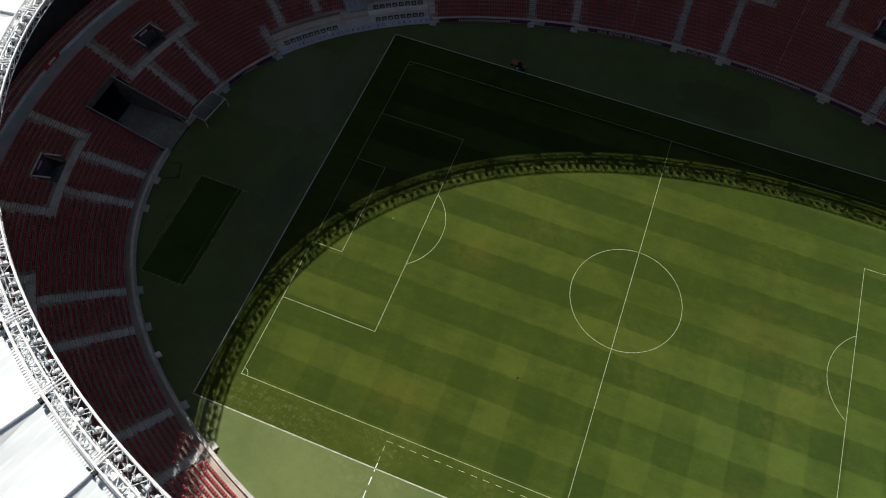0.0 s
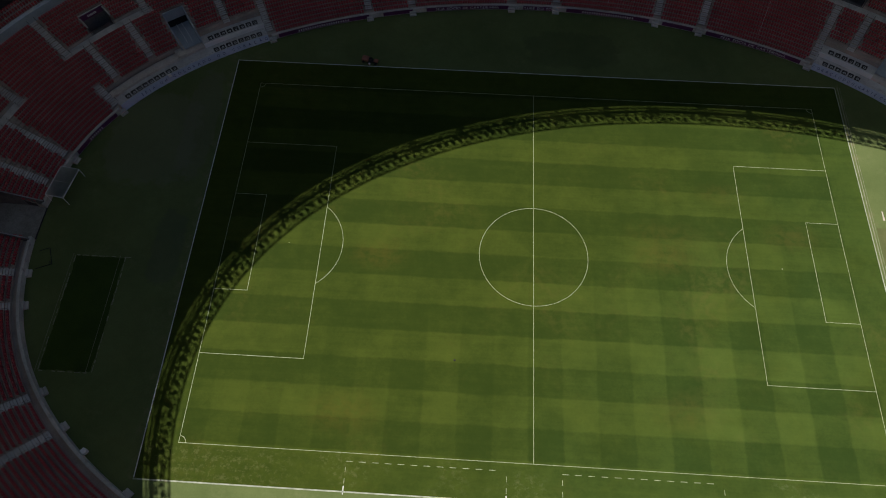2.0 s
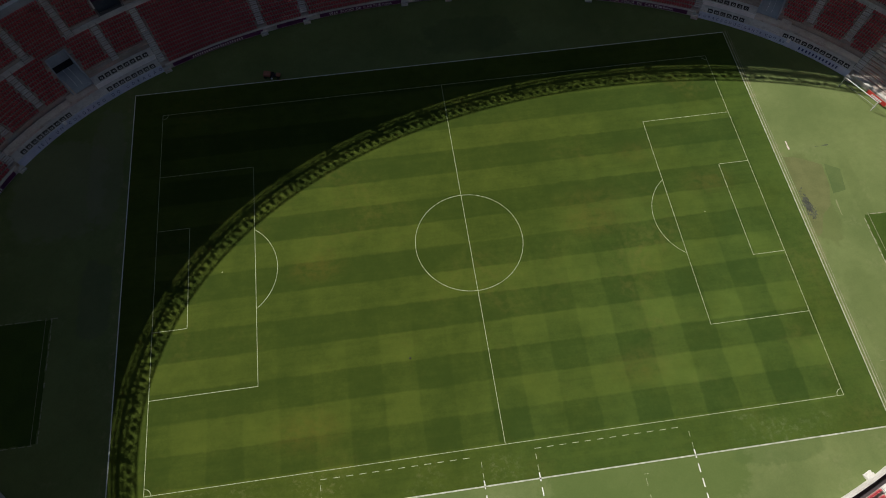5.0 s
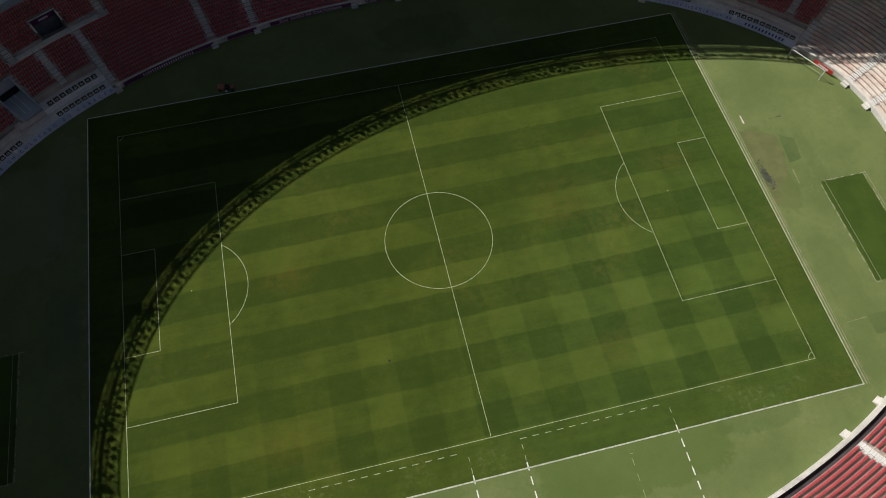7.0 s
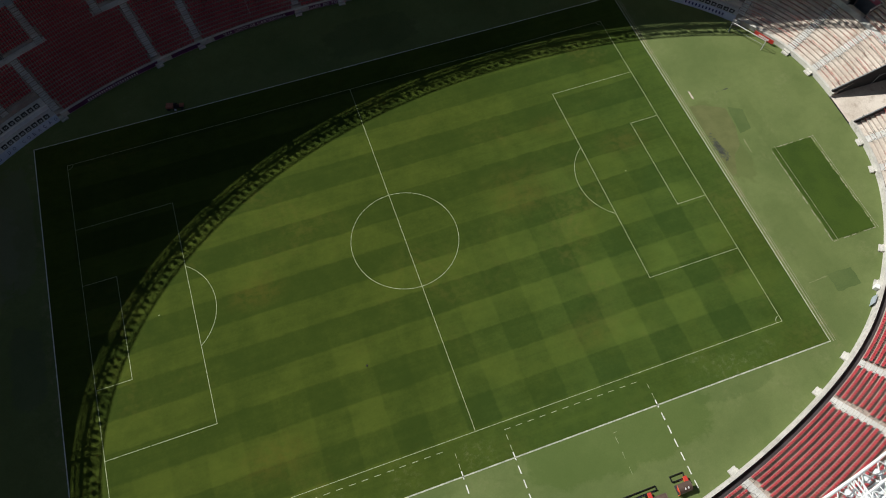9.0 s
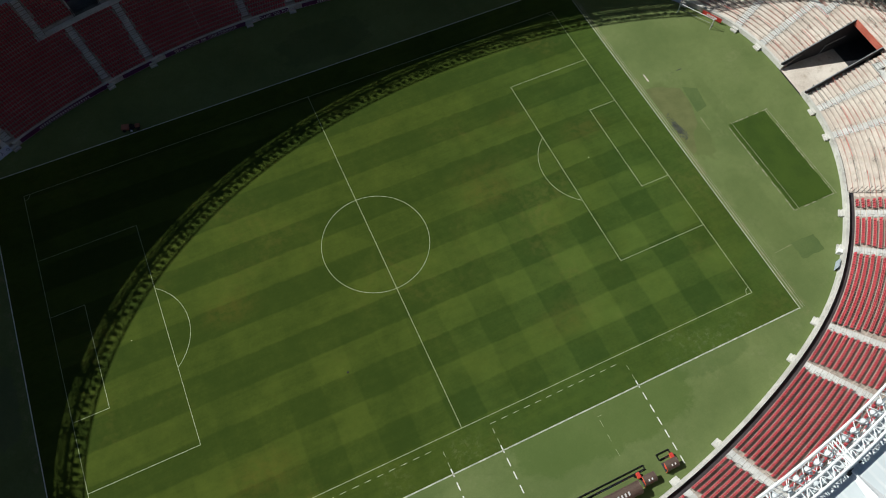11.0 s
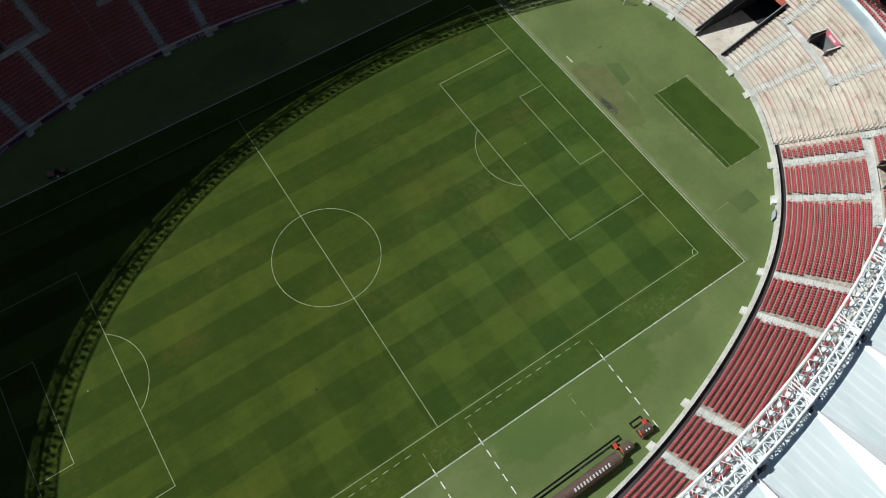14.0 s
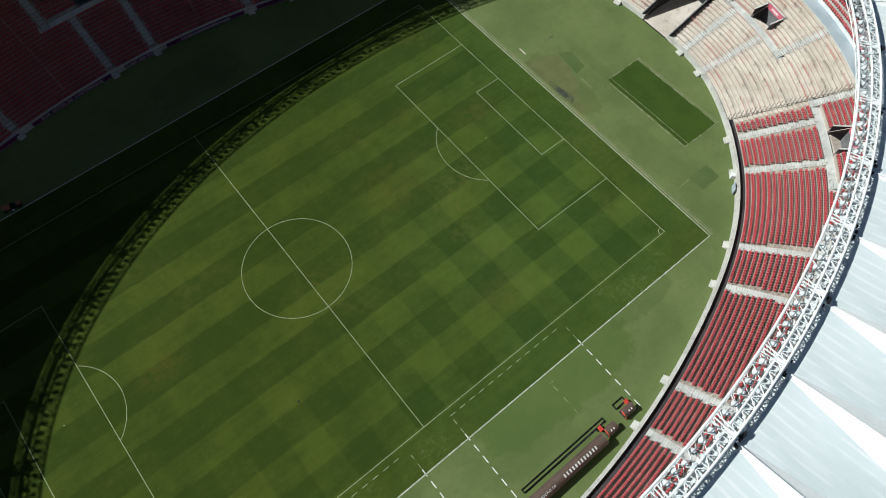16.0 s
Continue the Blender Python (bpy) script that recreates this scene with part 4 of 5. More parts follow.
# ---------------------------------------------------------------- roof
def arc_table(d, n):
    """Parameters theta that split the roof's rim at offset d into n equal lengths."""
    ts = np.linspace(0, 360, 2881)
    ps = np.array([tuple(rim(t, d, 0))[:2] for t in ts])
    s = np.concatenate([[0], np.cumsum(np.hypot(*np.diff(ps, axis=0).T))])
    return [float(np.interp(s[-1] * i / n, s, ts)) for i in range(n + 1)], float(s[-1])


BAYS = 52
NODES, _ = arc_table(4.0, BAYS)
SHIFT = -0.09


def node(i):
    f = i + SHIFT
    k = math.floor(f)
    return NODES[k % BAYS] + (f - k) * (NODES[k % BAYS + 1] - NODES[k % BAYS]) + 360.0 * (k // BAYS)


def roof_z(d):
    e = max(0.0, d - 2.95)
    return RING_Z - 1.45 - 0.05 * e - 16.0 * (e / 40.0) ** 4


DEPTHS = (2.95, 6.0, 8.0, 11.0, 14.0, 18.0, 23.0, 29.0, 35.0, 40.0, 44.0)


def fold(d):
    """Half width and rise of the fold between two membranes at depth d."""
    e = d - 2.95
    return min(0.12 + 0.17 * e, 2.4), min(0.10 + 0.075 * e, 2.2)


def roof_module(i):
    t0, t1 = node(i), node(i + 1)
    c = (t0 + t1) / 2
    m = Matrix.Translation(rim(c, 4.0, RING_Z)) @ Matrix.Rotation(radians(rim_facing(c) - 90), 4, "Z")
    inv = m.inverted()
    th = base("roof_module", m, "white fabric roof module with a raised fold and steel ribs", "roof module", "roof modules")
    across = 9
    verts, faces = [], []
    for d in DEPTHS:
        w, _ = fold(d)
        span_m = (t1 - t0) * 0.5 * (rim(t0, d, 0) - rim(t1, d, 0)).length / (t1 - t0)
        k = 1.0 - (w - 0.12) / span_m
        for j in range(across + 1):
            u = (j / across * 2 - 1)
            sag = -0.25 * (1 - u * u) * min(1.0, (d - 2.95) / 6.0)
            verts.append(inv @ rim(c + u * k * (t1 - t0) / 2, d, roof_z(d) + sag))
    r = across + 1
    for a in range(len(DEPTHS) - 1):
        for j in range(across):
            faces.append((a * r + j, a * r + j + 1, (a + 1) * r + j + 1, (a + 1) * r + j))
    part("membrane", mesh_of("membrane", verts, faces, [M_ROOF], smooth=True), M_ROOF, th, "taut pale membrane")
    # the fold at the t1 edge: two slopes that meet in a ridge
    for s in (-1, 1):
        verts, faces = [], []
        for d in DEPTHS:
            w, h = fold(d)
            pd = (rim(t1 + 0.5, d, 0) - rim(t1 - 0.5, d, 0)).length
            verts.append(inv @ rim(t1 + s * (w + 0.1) / pd, d, roof_z(d) - 0.015))
            verts.append(inv @ rim(t1, d, roof_z(d) + h))
        for a in range(len(DEPTHS) - 1):
            faces.append((2 * a, 2 * a + 1, 2 * a + 3, 2 * a + 2))
        part("fold_membrane", mesh_of("fold_membrane", verts, faces, [M_FOLD]), M_FOLD, th)
    runs = []
    for a in range(len(DEPTHS) - 1):
        d, e = DEPTHS[a], DEPTHS[a + 1]
        runs.append((inv @ rim(t1, d, roof_z(d) + fold(d)[1] + 0.05), inv @ rim(t1, e, roof_z(e) + fold(e)[1] + 0.05), 0.12))
    part("rib", tubes(*runs, sides=6), M_STEEL, th)
    part("edge_tube", tubes((inv @ rim(t0, 2.95, RING_Z - 1.4), inv @ rim(c, 2.95, RING_Z - 1.4), 0.14), (inv @ rim(c, 2.95, RING_Z - 1.4), inv @ rim(t1, 2.95, RING_Z - 1.4), 0.14), sides=6), M_GALV, th)

    spans = []
    for j in range(26):
        q = inv @ rim(t0 + (t1 - t0) * (j + 0.5) / 26, 3.4, RING_Z - 1.48)
        spans.append((q - Vector((0.09, 0.22, 0.02)), q + Vector((0.09, 0.22, 0.06))))
    tagged(part("edge_clamp", boxes(*spans), M_STEEL, th, "row of small white clamps on the membrane edge"), kind="stuff")


for i in range(BAYS):
    roof_module(i)

# ring truss along the inner edge of the roof
CHORDS = ((0.0, 0.0, 0.14), (0.35, -1.3, 0.055), (1.65, -0.2, 0.12), (2.65, -0.15, 0.12), (1.65, -1.35, 0.10), (2.65, -1.25, 0.10), (2.1, -0.75, 0.06), (2.9, -0.6, 0.09))


def truss_bay(i):
    t0, t1 = node(i), node(i + 1)
    c = (t0 + t1) / 2
    m = Matrix.Translation(rim(c, 0, RING_Z)) @ Matrix.Rotation(radians(rim_facing(c) - 90), 4, "Z")
    inv = m.inverted()
    th = base("truss_bay", m, "white tubular steel truss bay with crossing braces and catwalk", "truss", "ring truss bays")

    def p(u, j):
        d, z, _ = CHORDS[j]
        return inv @ rim(t0 + (t1 - t0) * u, d, RING_Z + z)

    for j, (d, z, r) in enumerate(CHORDS):
        part("chord", tubes(*[(p(u / 3, j), p((u + 1) / 3, j), r) for u in range(3)], sides=8), M_STEEL, th)
    # braces: chord a, chord b, panels in the bay, radius, posts as well as diagonals
    white, grey = [], []
    for a, b, n, r, posts in ((2, 3, 11, 0.055, True), (4, 5, 11, 0.05, True), (2, 4, 9, 0.045, True), (3, 5, 9, 0.05, True), (0, 2, 9, 0.05, False), (0, 1, 8, 0.03, True), (1, 4, 7, 0.035, False), (0, 4, 6, 0.04, False), (3, 7, 13, 0.04, True), (7, 5, 13, 0.04, True), (2, 6, 10, 0.035, False)):
        runs = grey if (a, b) in ((1, 4), (4, 5)) else white
        for k in range(n):
            u, v = k / n, (k + 1) / n
            runs.append((p(u, a), p(v, b), r) if k % 2 else (p(u, b), p(v, a), r))
            if posts:
                runs.append((p(u, a), p(u, b), r * 0.9))
    tagged(part("brace", tubes(*white, sides=5), M_STEEL, th, "many thin white braces"), kind="stuff")
    tagged(part("hanger", tubes(*grey, sides=5), M_GALV, th, "thin grey hangers"), kind="stuff")
    for u, v in ((0.0, 0.0), (0.05, 0.035), (-0.05, -0.035)):
        part("node_arm", tubes((p(u, 0), p(v, 3), 0.085), sides=6), M_STEEL, th)
    part("node_frame", tubes((p(0.012, 2), p(0.012, 3), 0.10), (p(-0.012, 2), p(-0.012, 3), 0.10), (p(0, 3), p(0, 5), 0.09), (p(0, 1), p(0, 4), 0.08), (p(0, 0), p(0, 1), 0.08), sides=6), M_STEEL, th)
    rnd = random.Random(i)
    spans = []
    for u in (0.06, 0.2, 0.34, 0.48, 0.62, 0.76, 0.9):
        q = p(u, 6)
        spans.append(((q.x - 0.6, q.y - 0.36, q.z + 0.05), (q.x + 0.6, q.y + 0.36, q.z + 0.10)))
    tagged(part("catwalk", boxes(*spans), M_GREYCAB, th, "narrow pale grey catwalk"), kind="stuff")
    spans = []
    for _ in range(9):
        q = p(rnd.random(), 6) + Vector((0, rnd.uniform(-0.75, 0.5), rnd.uniform(0.1, 0.5)))
        e = Vector((rnd.uniform(0.1, 0.32), rnd.uniform(0.1, 0.3), rnd.uniform(0.08, 0.3)))
        spans.append((q - e, q + e))
    tagged(part("equipment", boxes(*spans, bevel=0.02), M_GREYCAB, th, "small grey cabinets and control boxes"), kind="stuff")
    q = p(0.02, 5)
    spans = []
    for _ in range(9):
        g = q + Vector((rnd.uniform(-0.9, 0.9), rnd.uniform(-0.1, 0.7), rnd.uniform(0.1, 0.7)))
        e = Vector((rnd.uniform(0.08, 0.25), rnd.uniform(0.08, 0.25), rnd.uniform(0.05, 0.2)))
        spans.append((g - e, g + e))
    tagged(part("junction", boxes(*spans, bevel=0.02), M_BLACK, th, "dark cable boxes at the node"), kind="stuff")


for i in range(BAYS):
    truss_bay(i)

# floodlights hung in the truss
def floodlight():
    th = base("floodlight", Matrix.Identity(4), "grey round floodlight with bracket on the roof truss", "floodlight", "roof floodlights")
    bm = bmesh.new()
    bmesh.ops.create_cone(bm, cap_ends=True, segments=12, radius1=0.27, radius2=0.36, depth=0.42, matrix=Matrix.Rotation(radians(125), 4, "X"))
    bmesh.ops.create_cone(bm, cap_ends=True, segments=12, radius1=0.16, radius2=0.24, depth=0.22, matrix=Matrix.Rotation(radians(125), 4, "X") @ Matrix.Translation((0, 0, -0.36)))
    part("housing", bm, M_GREYCAB, th)
    bm = bmesh.new()
    bmesh.ops.create_cone(bm, cap_ends=True, segments=12, radius1=0.36, radius2=0.34, depth=0.03, matrix=Matrix.Rotation(radians(125), 4, "X") @ Matrix.Translation((0, 0, 0.262)))
    part("lens", bm, M_LENS, th)
    part("bracket", boxes(((-0.46, -0.06, -0.1), (-0.41, 0.06, 0.75)), ((0.41, -0.06, -0.1), (0.46, 0.06, 0.75)), ((-0.46, -0.06, 0.7), (0.46, 0.06, 0.75))), M_GALV, th)
    return th


LAMP = floodlight()
first = True
for i in range(BAYS):
    for u in (0.13, 0.28, 0.43, 0.58, 0.73, 0.88):
        t = node(i) + (node(i + 1) - node(i)) * u
        m = Matrix.Translation(rim(t, 0.6 + 0.35 * random.random(), RING_Z - 0.55 + 0.3 * random.random())) @ Matrix.Rotation(radians(rim_facing(t) - 90 + random.uniform(-12, 12)), 4, "Z")
        if first:
            LAMP.matrix_world = m
            LAMP.scale = (0.95, 0.95, 0.95)
            first = False
        else:
            copy_thing(LAMP, m)

# ---------------------------------------------------------------- seats
def seat_shape():
    """Points and faces of a tipped-up seat: a rounded back, a pan folded against it and a foot. y points outward."""
    verts, faces = [], []

    def prism(outline, y0, y1, lean):
        n, s = len(outline), len(verts)
        for y in (y0, y1):
            for x, z in outline:
                verts.append((x, y + lean * (z - 0.3), z))
        faces.append(tuple(s + j for j in range(n)))
        faces.append(tuple(s + n + j for j in reversed(range(n))))
        for j in range(n):
            faces.append((s + j, s + n + j, s + n + (j + 1) % n, s + (j + 1) % n))

    prism([(-0.19, 0.38), (0.19, 0.38), (0.21, 0.64), (0.15, 0.78), (-0.15, 0.78), (-0.21, 0.64)], 0.13, 0.19, 0.2)
    prism([(-0.21, 0.36), (0.21, 0.36), (0.18, 0.62), (-0.18, 0.62)], -0.05, 0.12, 0.2)
    prism([(-0.05, 0.0), (0.05, 0.0), (0.05, 0.40), (-0.05, 0.40)], 0.10, 0.17, 0.0)
    return verts, faces


SEAT_V, SEAT_F = seat_shape()


def seat_piece(name, lo, hi, f0, f1):
    return mesh_of(name, SEAT_V[lo:hi], [tuple(i - lo for i in f) for f in SEAT_F[f0:f1]], [M_SEAT if name != "foot" else M_BLACK])


def free_for_seat(k, theta):
    if pale(theta) or in_tunnel(theta) and k < 17:
        return False
    if on_platform(theta) and D0 + k * TREAD < platform_depth(theta) + 0.1:
        return False
    if any(inside(theta, m - 1.9, m + 1.9) for m in (138.0, 42.0)) and k < 13:
        return False
    c, off = nearest_centre(theta)
    deg = per_degree(theta, D0 + k * TREAD)
    land = landing_row(c)
    if k < land:
        if abs(abs(off) - 3.0) * deg < 0.92 and not (inside(theta, 53.2, 55.0) or inside(theta, 125.0, 126.4)):
            return False
    elif abs(abs(off) - 6.0) * deg < 0.92:
        return False
    if land <= k < land + 2 and abs(off) < 6.8:
        return False
    if land + 2 <= k < land + 6 and abs(off) * deg < 1.6 * deg + 0.4:
        return False
    if k == land + 6 and abs(off) * deg < 1.6 * deg + 0.3:
        return False
    for t in (25.9, 52.0, 126.8, 153.0):
        if k < (14 if 50 < t < 130 else 6) and abs(turn(theta - t)) * deg < 0.95:
            return False
    if abs(turn(theta + 26.6)) * deg < 1.2 or abs(turn(theta - 25.5)) * deg < 0.8:
        return False
    return True


spots = []
for k in range(-1, ROWS_N):
    theta, d = 25.6, D0 + k * TREAD
    while theta < 333.4:
        if free_for_seat(k, theta) and (k >= 0 or seated_front(theta)):
            spots.append((k, theta))
        theta += 0.505 / per_degree(theta, d)
near = [s for s in spots if s[0] in (0, 1, 2, 3, 4) and 309.5 < s[1] < 330.0][:300]
near_set = set(near)

SEAT = base("stadium_seat", at(near[0][1], D0 + near[0][0] * TREAD, row_z(near[0][0])), "red plastic tip-up stadium seat on a concrete step", "seat", "stand seats")
part("backrest", seat_piece("backrest", 0, 12, 0, 8), M_SEAT, SEAT)
part("seat_pan", seat_piece("seat_pan", 12, 20, 8, 14), M_SEAT, SEAT)
part("foot", seat_piece("foot", 20, 28, 14, 20), M_BLACK, SEAT)
for k, t in near[1:]:
    copy_thing(SEAT, at(t, D0 + k * TREAD, row_z(k)))


def seat_field(name, places, label):
    """Many seats in one mesh."""
    v = np.array(SEAT_V)
    mats = []
    for k, t in places:
        m = at(t, D0 + k * TREAD, row_z(k)) if k < ROWS_N else at(t, TOP_D + 2.7 + 0.9 * (k - ROWS_N), TOP_Z + 0.5 + 0.4 * (k - ROWS_N))
        m = m @ Matrix.Rotation(random.uniform(-0.05, 0.05), 4, "Z")
        mats.append(m)
    arr = np.array([[list(r) for r in m] for m in mats])
    pts = np.einsum("nij,vj->nvi", arr[:, :3, :3], v) + arr[:, None, :3, 3]
    nv, nf = len(v), len(SEAT_F)
    me = bpy.data.meshes.new(name)
    me.vertices.add(nv * len(mats))
    me.vertices.foreach_set("co", pts.astype(np.float32).ravel())
    sizes = np.array([len(f) for f in SEAT_F])
    flat = np.array([i for f in SEAT_F for i in f])
    loops = (flat[None, :] + (np.arange(len(mats)) * nv)[:, None]).ravel()
    starts = np.concatenate([[0], np.cumsum(sizes)[:-1]])
    starts = (starts[None, :] + (np.arange(len(mats)) * len(flat))[:, None]).ravel()
    me.loops.add(len(loops))
    me.loops.foreach_set("vertex_index", loops.astype(np.int32))
    me.polygons.add(nf * len(mats))
    me.polygons.foreach_set("loop_start", starts.astype(np.int32))
    kinds = np.array([0] * 14 + [1] * 6)
    me.polygons.foreach_set("material_index", np.tile(kinds, len(mats)).astype(np.int32))
    me.materials.append(M_SEATS)
    me.materials.append(M_BLACK)
    me.update(calc_edges=True)
    return tagged(new(name, me), label, "seats", kind="stuff")


seat_field("seat_rows", [s for s in spots if s not in near_set], "rows of red plastic tip-up seats on the stand")
upper = []
for k in range(ROWS_N, ROWS_N + 3):
    t = 0.0
    while t < 360:
        upper.append((k, t))
        t += 0.56 / per_degree(t, TOP_D + 3)
seat_field("box_seat_rows", upper, "rows of red box seats behind the concourse")

# ---------------------------------------------------------------- loose things round the pitch
def shelter(x0, x1, y_back, y_front, height, writing, label, frame_span, trim):
    """A team bench shelter: a curved brown shell, end trims, a bench and a black front frame."""
    m = Matrix.Translation(((x0 + x1) / 2, y_back, 0))
    th = base("bench_shelter", m, label, "shelter", "bench shelters")
    h = (x1 - x0) / 2
    dep = y_front - y_back
    prof = [(0.0, 0.05)] + [(dep * 0.62 * (1 - math.cos(radians(a))), height * 0.45 + height * 0.55 * math.sin(radians(a))) for a in range(0, 91, 15)] + [(dep, height * 0.96)]
    inner = [(y + 0.07, z - 0.07) for y, z in prof]
    loop = prof + inner[::-1]
    n = len(loop)
    verts = [(x, y, max(z, 0.02)) for x in (-h, h) for y, z in loop]
    faces = [(j, (j + 1) % n, n + (j + 1) % n, n + j) for j in range(n)]
    k = len(prof)
    for e in (0, n):
        for j in range(k - 1):
            faces.append((e + j, e + j + 1, e + n - 2 - j, e + n - 1 - j))
    shell = part("shell", mesh_of("shell", verts, faces, [M_BROWN]), M_BROWN, th, "curved brown shell")
    for s in (-1, 1):
        runs = [((s * (h + 0.03), *prof[j]), (s * (h + 0.03), *prof[j + 1]), 0.05) for j in range(k - 1)]
        part("end_trim", tubes(*runs, sides=6), trim if s < 0 or h > 4 else M_BROWN, th)
    part("front_lip", boxes(((-h, dep - 0.02, height * 0.93), (h, dep + 0.12, height * 0.97))), M_BROWN, th)
    part("bench", boxes(((-h + 0.1, 0.45, 0.40), (h - 0.1, 0.95, 0.47)), ((-h + 0.1, 0.40, 0.47), (h - 0.1, 0.48, 0.95)), ((-h + 0.2, 0.5, 0.0), (-h + 0.3, 0.9, 0.4)), ((h - 0.3, 0.5, 0.0), (h - 0.2, 0.9, 0.4))), M_REDPAINT, th)
    part("floor_plate", boxes(((-h, 0.1, 0.0), (h, dep + 0.1, 0.06))), M_DARK, th)
    if writing:
        tilt = math.degrees(math.atan2(prof[6][1] - prof[5][1], prof[6][0] - prof[5][0]))
        y, z = prof[5][0] - 0.01, prof[5][1] + 0.03
        put = lambda c: (lambda s: Matrix.Translation((c + s, y, z)) @ Matrix.Rotation(radians(tilt), 4, "X"))
        for kind, c, val in writing:
            if kind == "text":
                lettering(val, put(c), 0.36, 0.08, M_WHITE, shell)
            else:
                bars(val, put(c), 0.26 if h > 4 else 0.2, 0.56 if h > 4 else 0.3, 0.30, M_WHITE, shell)
    f0, f1, fy0, fy1 = frame_span
    cx = (x0 + x1) / 2
    part("front_frame", boxes(((f0 - cx, fy0 - y_back, 0.0), (f1 - cx, fy0 - y_back + 0.1, 0.3)), ((f0 - cx, fy1 - y_back, 0.0), (f1 - cx, fy1 - y_back + 0.1, 0.25)), ((f0 - cx, fy0 - y_back + 0.1, 0.0), (f0 - cx + 0.08, fy1 - y_back, 0.2)), ((f1 - cx - 0.08, fy0 - y_back + 0.1, 0.0), (f1 - cx, fy1 - y_back, 0.2))), M_BLACK, th, "low black front frame")
    part("frame_deck", boxes((((f0 + f1) / 2 - cx, fy0 - y_back - 0.16, 0.0), (f1 - cx - 0.3, fy0 - y_back - 0.04, 0.08))), M_GREYCAB, th)
    return th


shelter(4.6, 19.3, -53.1, -51.35, 2.1, (("bar", 2.2, 12), ("text", -4.7, "A EMOÇÃO DE")), "long brown curved team shelter with white lettering", (5.3, 21.6, -50.35, -49.8), M_BROWN)
shelter(20.3, 22.2, -52.5, -51.2, 1.35, (("bar", 0.0, 2),), "short brown shelter with orange trim and pale mark", (19.6, 20.4, -50.75, -50.5), M_ORANGE)
shelter(24.2, 26.2, -52.1, -50.8, 1.35, (("bar", 0.2, 2),), "short brown shelter with orange trim beside a black frame", (24.1, 26.2, -50.2, -49.4), M_ORANGE)
for x, y in ((20.2, -50.75), (26.1, -50.4)):
    th = base("equipment_case", pose(x, y, 0), "small red equipment case beside a team shelter", "case", "equipment cases")
    part("case_body", boxes(((-0.25, -0.4, 0.0), (0.25, 0.4, 0.55)), bevel=0.04), M_ORANGE, th)
    part("case_lid", boxes(((-0.27, -0.42, 0.55), (0.27, 0.42, 0.64)), bevel=0.03), M_REDPAINT, th)


def goal(x, y, rz, bar, label, lying=False):
    th = base("goal", pose(x, y, 0.0 if not lying else 0.08, 0, 0, rz), label, "goal")
    w, hh, d = 3.66, 2.44, 1.4
    if lying:
        hh, d = 0.06, 3.2
    r = 0.06
    part("post", tubes(((-w, 0, 0), (-w, 0, hh), r)), bar, th)
    part("post", tubes(((w, 0, 0), (w, 0, hh), r)), bar, th)
    part("crossbar", tubes(((-w - r, 0, hh), (w + r, 0, hh), r)), bar, th)
    part("back_frame", tubes(((-w, 0, hh), (-w, d * 0.4, hh * 0.98), 0.03), ((w, 0, hh), (w, d * 0.4, hh * 0.98), 0.03), ((-w, d * 0.4, hh * 0.98), (-w, d, 0.03), 0.03), ((w, d * 0.4, hh * 0.98), (w, d, 0.03), 0.03), ((-w, d, 0.03), (w, d, 0.03), 0.03), ((-w, 0, 0.03), (-w, d, 0.03), 0.03), ((w, 0, 0.03), (w, d, 0.03), 0.03), sides=6), M_GALV if not lying else bar, th)
    return th


goal(77.4, 19.9, math.degrees(math.atan2(16.73 - 23.47, 79.75 - 75.96)) + 0, M_WHITE, "white football goal without net beside the stand")
th = base("metal_frame", pose(-82.2, -5.4, 0, 0, 0, 113), "dark metal frame lying on the surround", "frame")
part("side_bar", tubes(((-1.6, -1.2, 0.06), (1.6, -1.2, 0.06), 0.06)), M_BLACK, th)
part("side_bar", tubes(((-1.6, -1.2, 0.06), (-1.6, 1.5, 0.06), 0.06)), M_BLACK, th)
part("side_bar", tubes(((1.6, -1.2, 0.06), (1.6, 0.6, 0.06), 0.05)), M_BLACK, th)
part("upright", tubes(((-1.6, -1.2, 0.0), (-1.6, -1.2, 1.0), 0.05)), M_BLACK, th)


def notice(theta, d, z, w, h, material, label, count, foot=0.35):
    th = base("notice_board", at(theta, d, z), label, "sign")
    p = part("board", boxes(((-w / 2, -0.06, 0.0), (w / 2, 0.04, h)), bevel=0.01), material, th)
    for x in (-w / 2 + 0.2, w / 2 - 0.2):
        part("leg", tubes(((x, 0.0, -foot), (x, 0.0, 0.1), 0.03), sides=6), M_GALV, th)
    bars(count, lambda s: Matrix.Translation((s, -0.07, h * 0.28)) @ Matrix.Rotation(radians(90), 4, "X"), 0.28, h * 0.45, 0.1, M_WHITE, p)


notice(178.5, TOP_D + 2.3, TOP_Z + 0.45, 4.0, 1.1, M_REDPAINT, "red advertising board with pale bars above the seats", 5)
notice(20.0, -0.9, 0.35, 4.2, 0.9, M_REDPAINT, "red advertising board with pale bars beside the goal", 6)


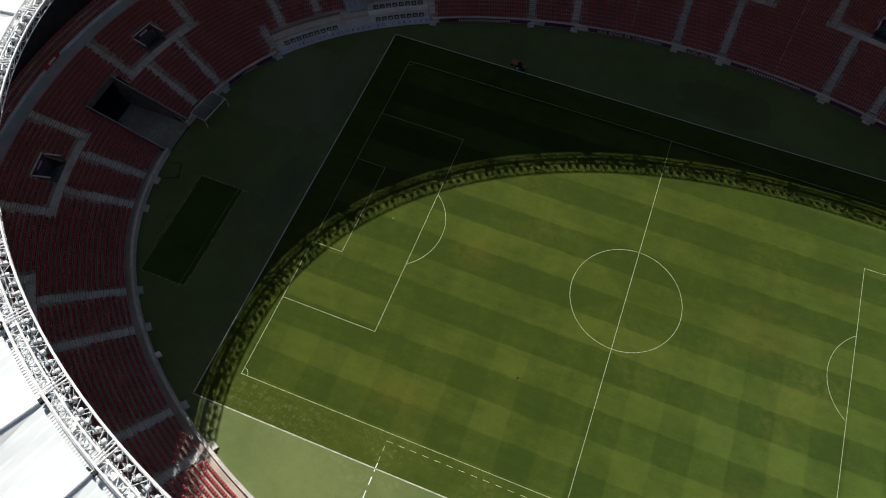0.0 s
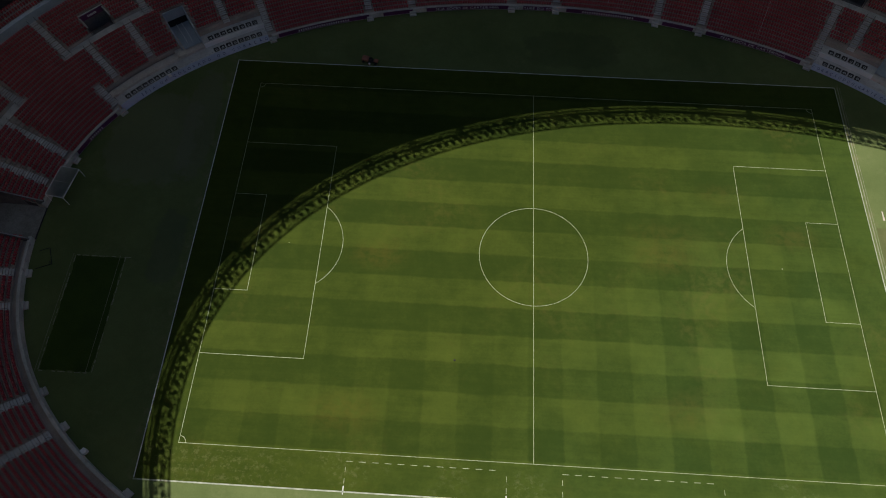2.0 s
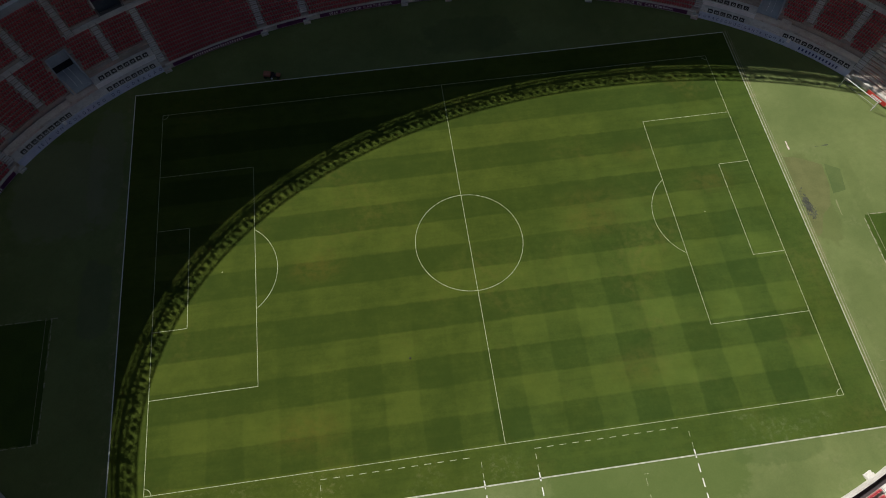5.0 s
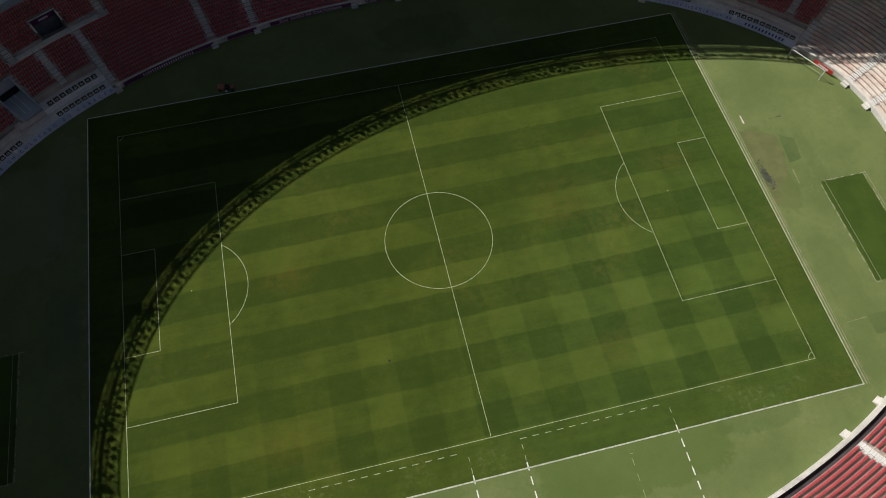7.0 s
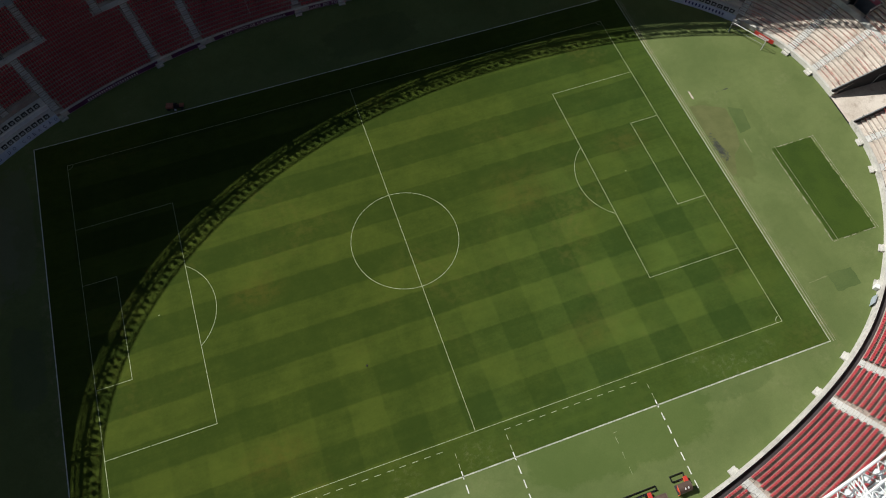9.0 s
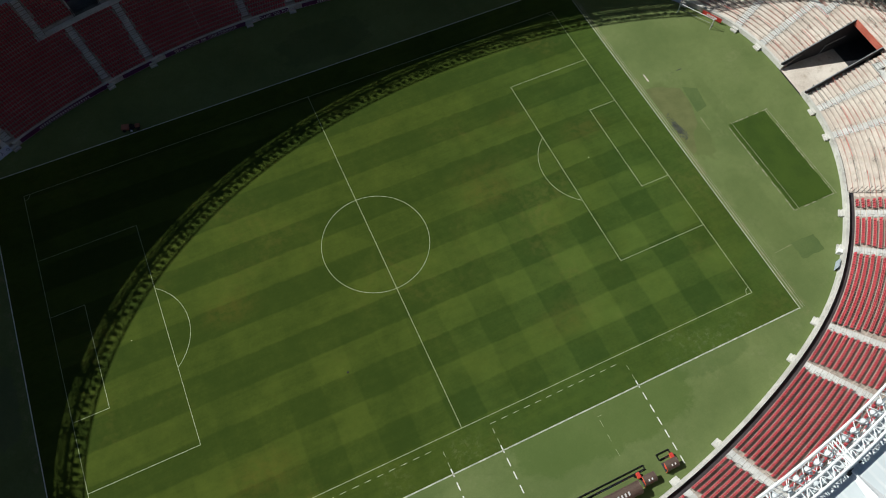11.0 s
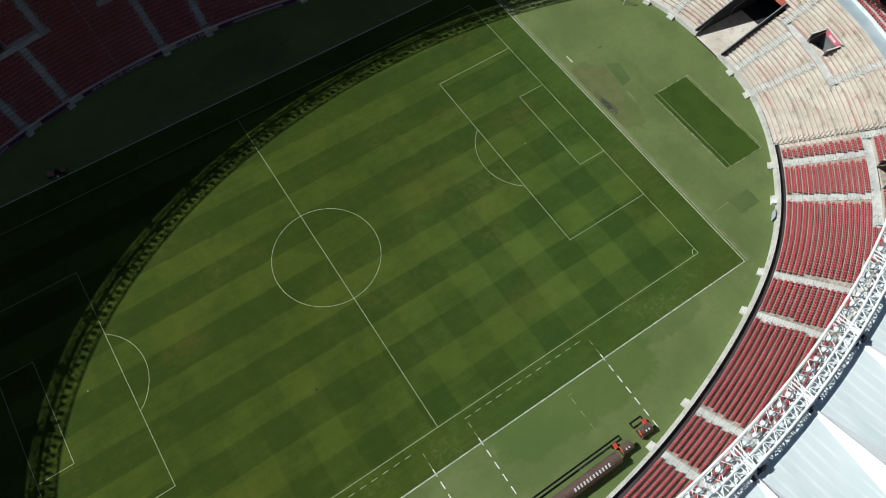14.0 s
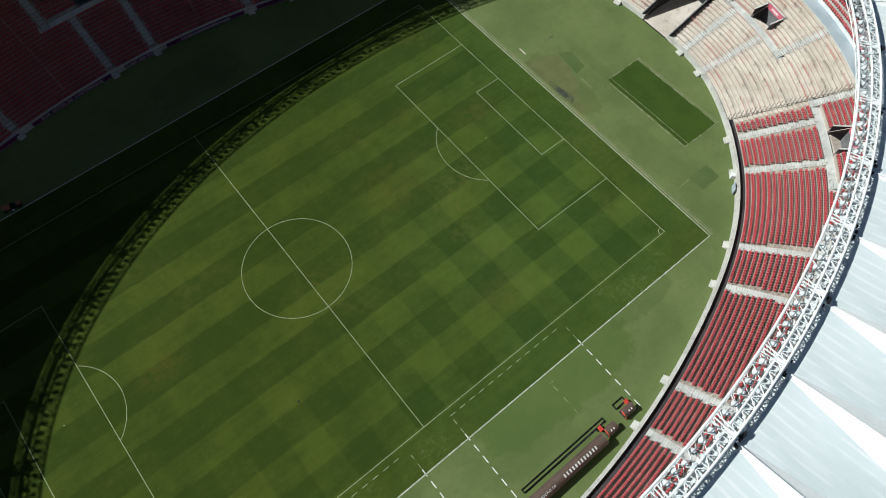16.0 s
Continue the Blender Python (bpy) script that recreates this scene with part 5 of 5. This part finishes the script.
def mower():
    th = base("ride_on_mower", pose(-31.9, 40.55, 0.012, 0, 0, -15), "red ride-on mower parked beside the pitch border", "mower")
    part("cargo_box", boxes(((-1.7, -0.55, 0.35), (-0.35, 0.55, 0.85)), bevel=0.05), M_DULLRED, th, "dull orange-red grass box")
    part("chassis", boxes(((-0.5, -0.4, 0.3), (1.5, 0.4, 0.5)), bevel=0.04), M_BLACK, th)
    part("bonnet", boxes(((0.75, -0.36, 0.5), (1.6, 0.36, 0.95)), bevel=0.09), M_DULLRED, th)
    part("driver_seat", boxes(((-0.15, -0.28, 0.55), (0.35, 0.28, 0.68)), ((-0.22, -0.28, 0.62), (-0.1, 0.28, 1.1)), bevel=0.04), M_BLACK, th)
    part("steering_column", tubes(((0.75, 0, 0.7), (0.55, 0, 1.1), 0.03), sides=6), M_BLACK, th)
    part("marker_drum", tubes(((0.0, -0.85, 0.28), (0.0, -0.6, 0.28), 0.2), sides=12), M_GREYCAB, th, "grey drum")
    for x, r in ((-1.3, 0.26), (-0.1, 0.3), (1.2, 0.24)):
        for s in (-1, 1):
            part("wheel", tubes(((x, s * 0.5, r), (x, s * 0.68, r), r), sides=14), M_BLACK, th)


mower()

# canopy over the stairs beside the end tunnel
def canopy():
    m = at(170.6, -1.9, 0)
    th = base("tunnel_canopy", m, "flat glazed canopy on thin posts beside the stand", "canopy")
    w, d, h = 3.0, 1.7, 2.2
    for x in (-w, w):
        for y in (-d, d - 0.1):
            part("post", tubes(((x, y, 0), (x, y, h), 0.05), sides=6), M_STEEL, th)
    part("frame", tubes(((-w, -d, h), (w, -d, h), 0.06), ((-w, d, h), (w, d, h), 0.06), ((-w, -d, h), (-w, d, h), 0.06), ((w, -d, h), (w, d, h), 0.06), ((0, -d, h), (0, d, h), 0.04), sides=6), M_STEEL, th)
    part("pane", boxes(((-w, -d, h - 0.05), (w, d, h - 0.03))), M_GLASS, th, "dusty clear pane")


canopy()
for theta, label in ((-139.5, "white plastic bin on the wall walkway"), (-36.8, "white plastic bin beside the wall")):
    th = base("bin", at(theta, -0.45, 0), label, "bin", "white bins")
    part("bin_body", boxes(((-0.35, -0.35, 0.0), (0.35, 0.35, 0.9)), bevel=0.05), M_WHITE, th)
    part("bin_lid", boxes(((-0.38, -0.38, 0.9), (0.38, 0.38, 1.0)), bevel=0.04), M_WHITE, th)
th = base("panel_stack", at(-39.0, -0.25, 0), "pale blue panels leaning on the front wall", "panel")
for i in range(3):
    part("panel", boxes(((-0.9, -0.25 + 0.07 * i, 0.0), (0.9 - 0.15 * i, -0.2 + 0.07 * i, 1.35))), M_BLUEDECK, th)

# ---------------------------------------------------------------- crowd barriers on the bare terraces
def barrier(w, rail_material, label):
    th = base("crowd_barrier", Matrix.Identity(4), label, "barrier", "crowd barriers")
    part("top_rail", tubes(((-w, 0.3, 1.0), (w, 0.3, 1.0), 0.028), sides=6), rail_material, th)
    for x in (-w + 0.12, w - 0.12):
        part("leg", tubes(((x, 0.3, 1.02), (x, 0.3, 0.0), 0.026), ((x, 0.3, 0.95), (x, 0.74, RISE * 0.0 + 0.02), 0.026), sides=5), M_RAIL, th)
    return th


KINDS = [barrier(2.1, M_REDPAINT, "crowd barrier with worn red rails on pale terraces"), barrier(2.0, M_RAIL, "crowd barrier with dull green rails on pale terraces"), barrier(1.0, M_RAIL, "short crowd barrier with dull rails on pale terraces")]
used = [False] * 3
rnd = random.Random(5)
for k in range(0, ROWS_N - 1, 2):
    deg = per_degree(0, D0 + k * TREAD)
    theta = PALE[0] + 1.6 + (0.0 if (k // 2) % 2 else 2.2)
    while theta < PALE[1] - 1.2:
        c, off = nearest_centre(theta)
        land = landing_row(c)
        clear = not (in_tunnel(theta - 1.5) or in_tunnel(theta + 1.5)) or k > 17
        if k < land and abs(abs(off) - 3.0) * deg < 2.1 or k >= land and abs(abs(off) - 6.0) * deg < 2.1:
            clear = False
        if land - 1 <= k < land + 7 and abs(off) < 4.4 or land <= k < land + 2 and abs(off) < 8.0:
            clear = False
        if clear and rnd.random() < 0.9:
            j = rnd.choice((0, 0, 1, 2))
            m = at(theta + rnd.uniform(-0.25, 0.25), D0 + k * TREAD, row_z(k))
            if used[j]:
                copy_thing(KINDS[j], m)
            else:
                KINDS[j].matrix_world = m
                used[j] = True
        theta += 4.1 + rnd.uniform(-0.3, 0.3)

# fence between the bare terraces and the red seats
th = base("divider_fence", at(-26.3, 0.4, row_z(-1)), "dull steel fence of leaning bars between terraces and seats", "fence")
inv = th.matrix_world.inverted()
for i in range(30):
    d = 0.6 + i * 0.67
    k = math.floor((d - D0) / TREAD)
    q = inv @ oval(-26.3, d, row_z(k))
    part("bar", tubes((q, q + Vector((0.0, 0.0, 2.0)), 0.05), sides=5), M_RAIL, th)
for dz in (0.25,):
    part("rail", tubes((inv @ oval(-26.3, 0.6, row_z(-1) + dz), inv @ oval(-26.3, 20.0, row_z(24) + dz), 0.03), sides=5), M_RAIL, th)

# thin ropes that divide the far blocks
for t in (99.0, 80.2, 60.0):
    th = base("divider_rope", at(t, 0.4, 1.0), "thin pale rope on short posts down the seat block", "rope", "divider ropes")
    inv = th.matrix_world.inverted()
    pts = [inv @ oval(t, D0 + k * TREAD, row_z(k) + 0.95) for k in range(0, ROWS_N)]
    part("rope", tubes(*[(pts[i], pts[i + 1], 0.03) for i in range(len(pts) - 1)], sides=5), M_WHITE, th)
    for q in pts[::3]:
        part("post", tubes((q, q - Vector((0, 0, 0.95)), 0.025), sides=5), M_GALV, th)
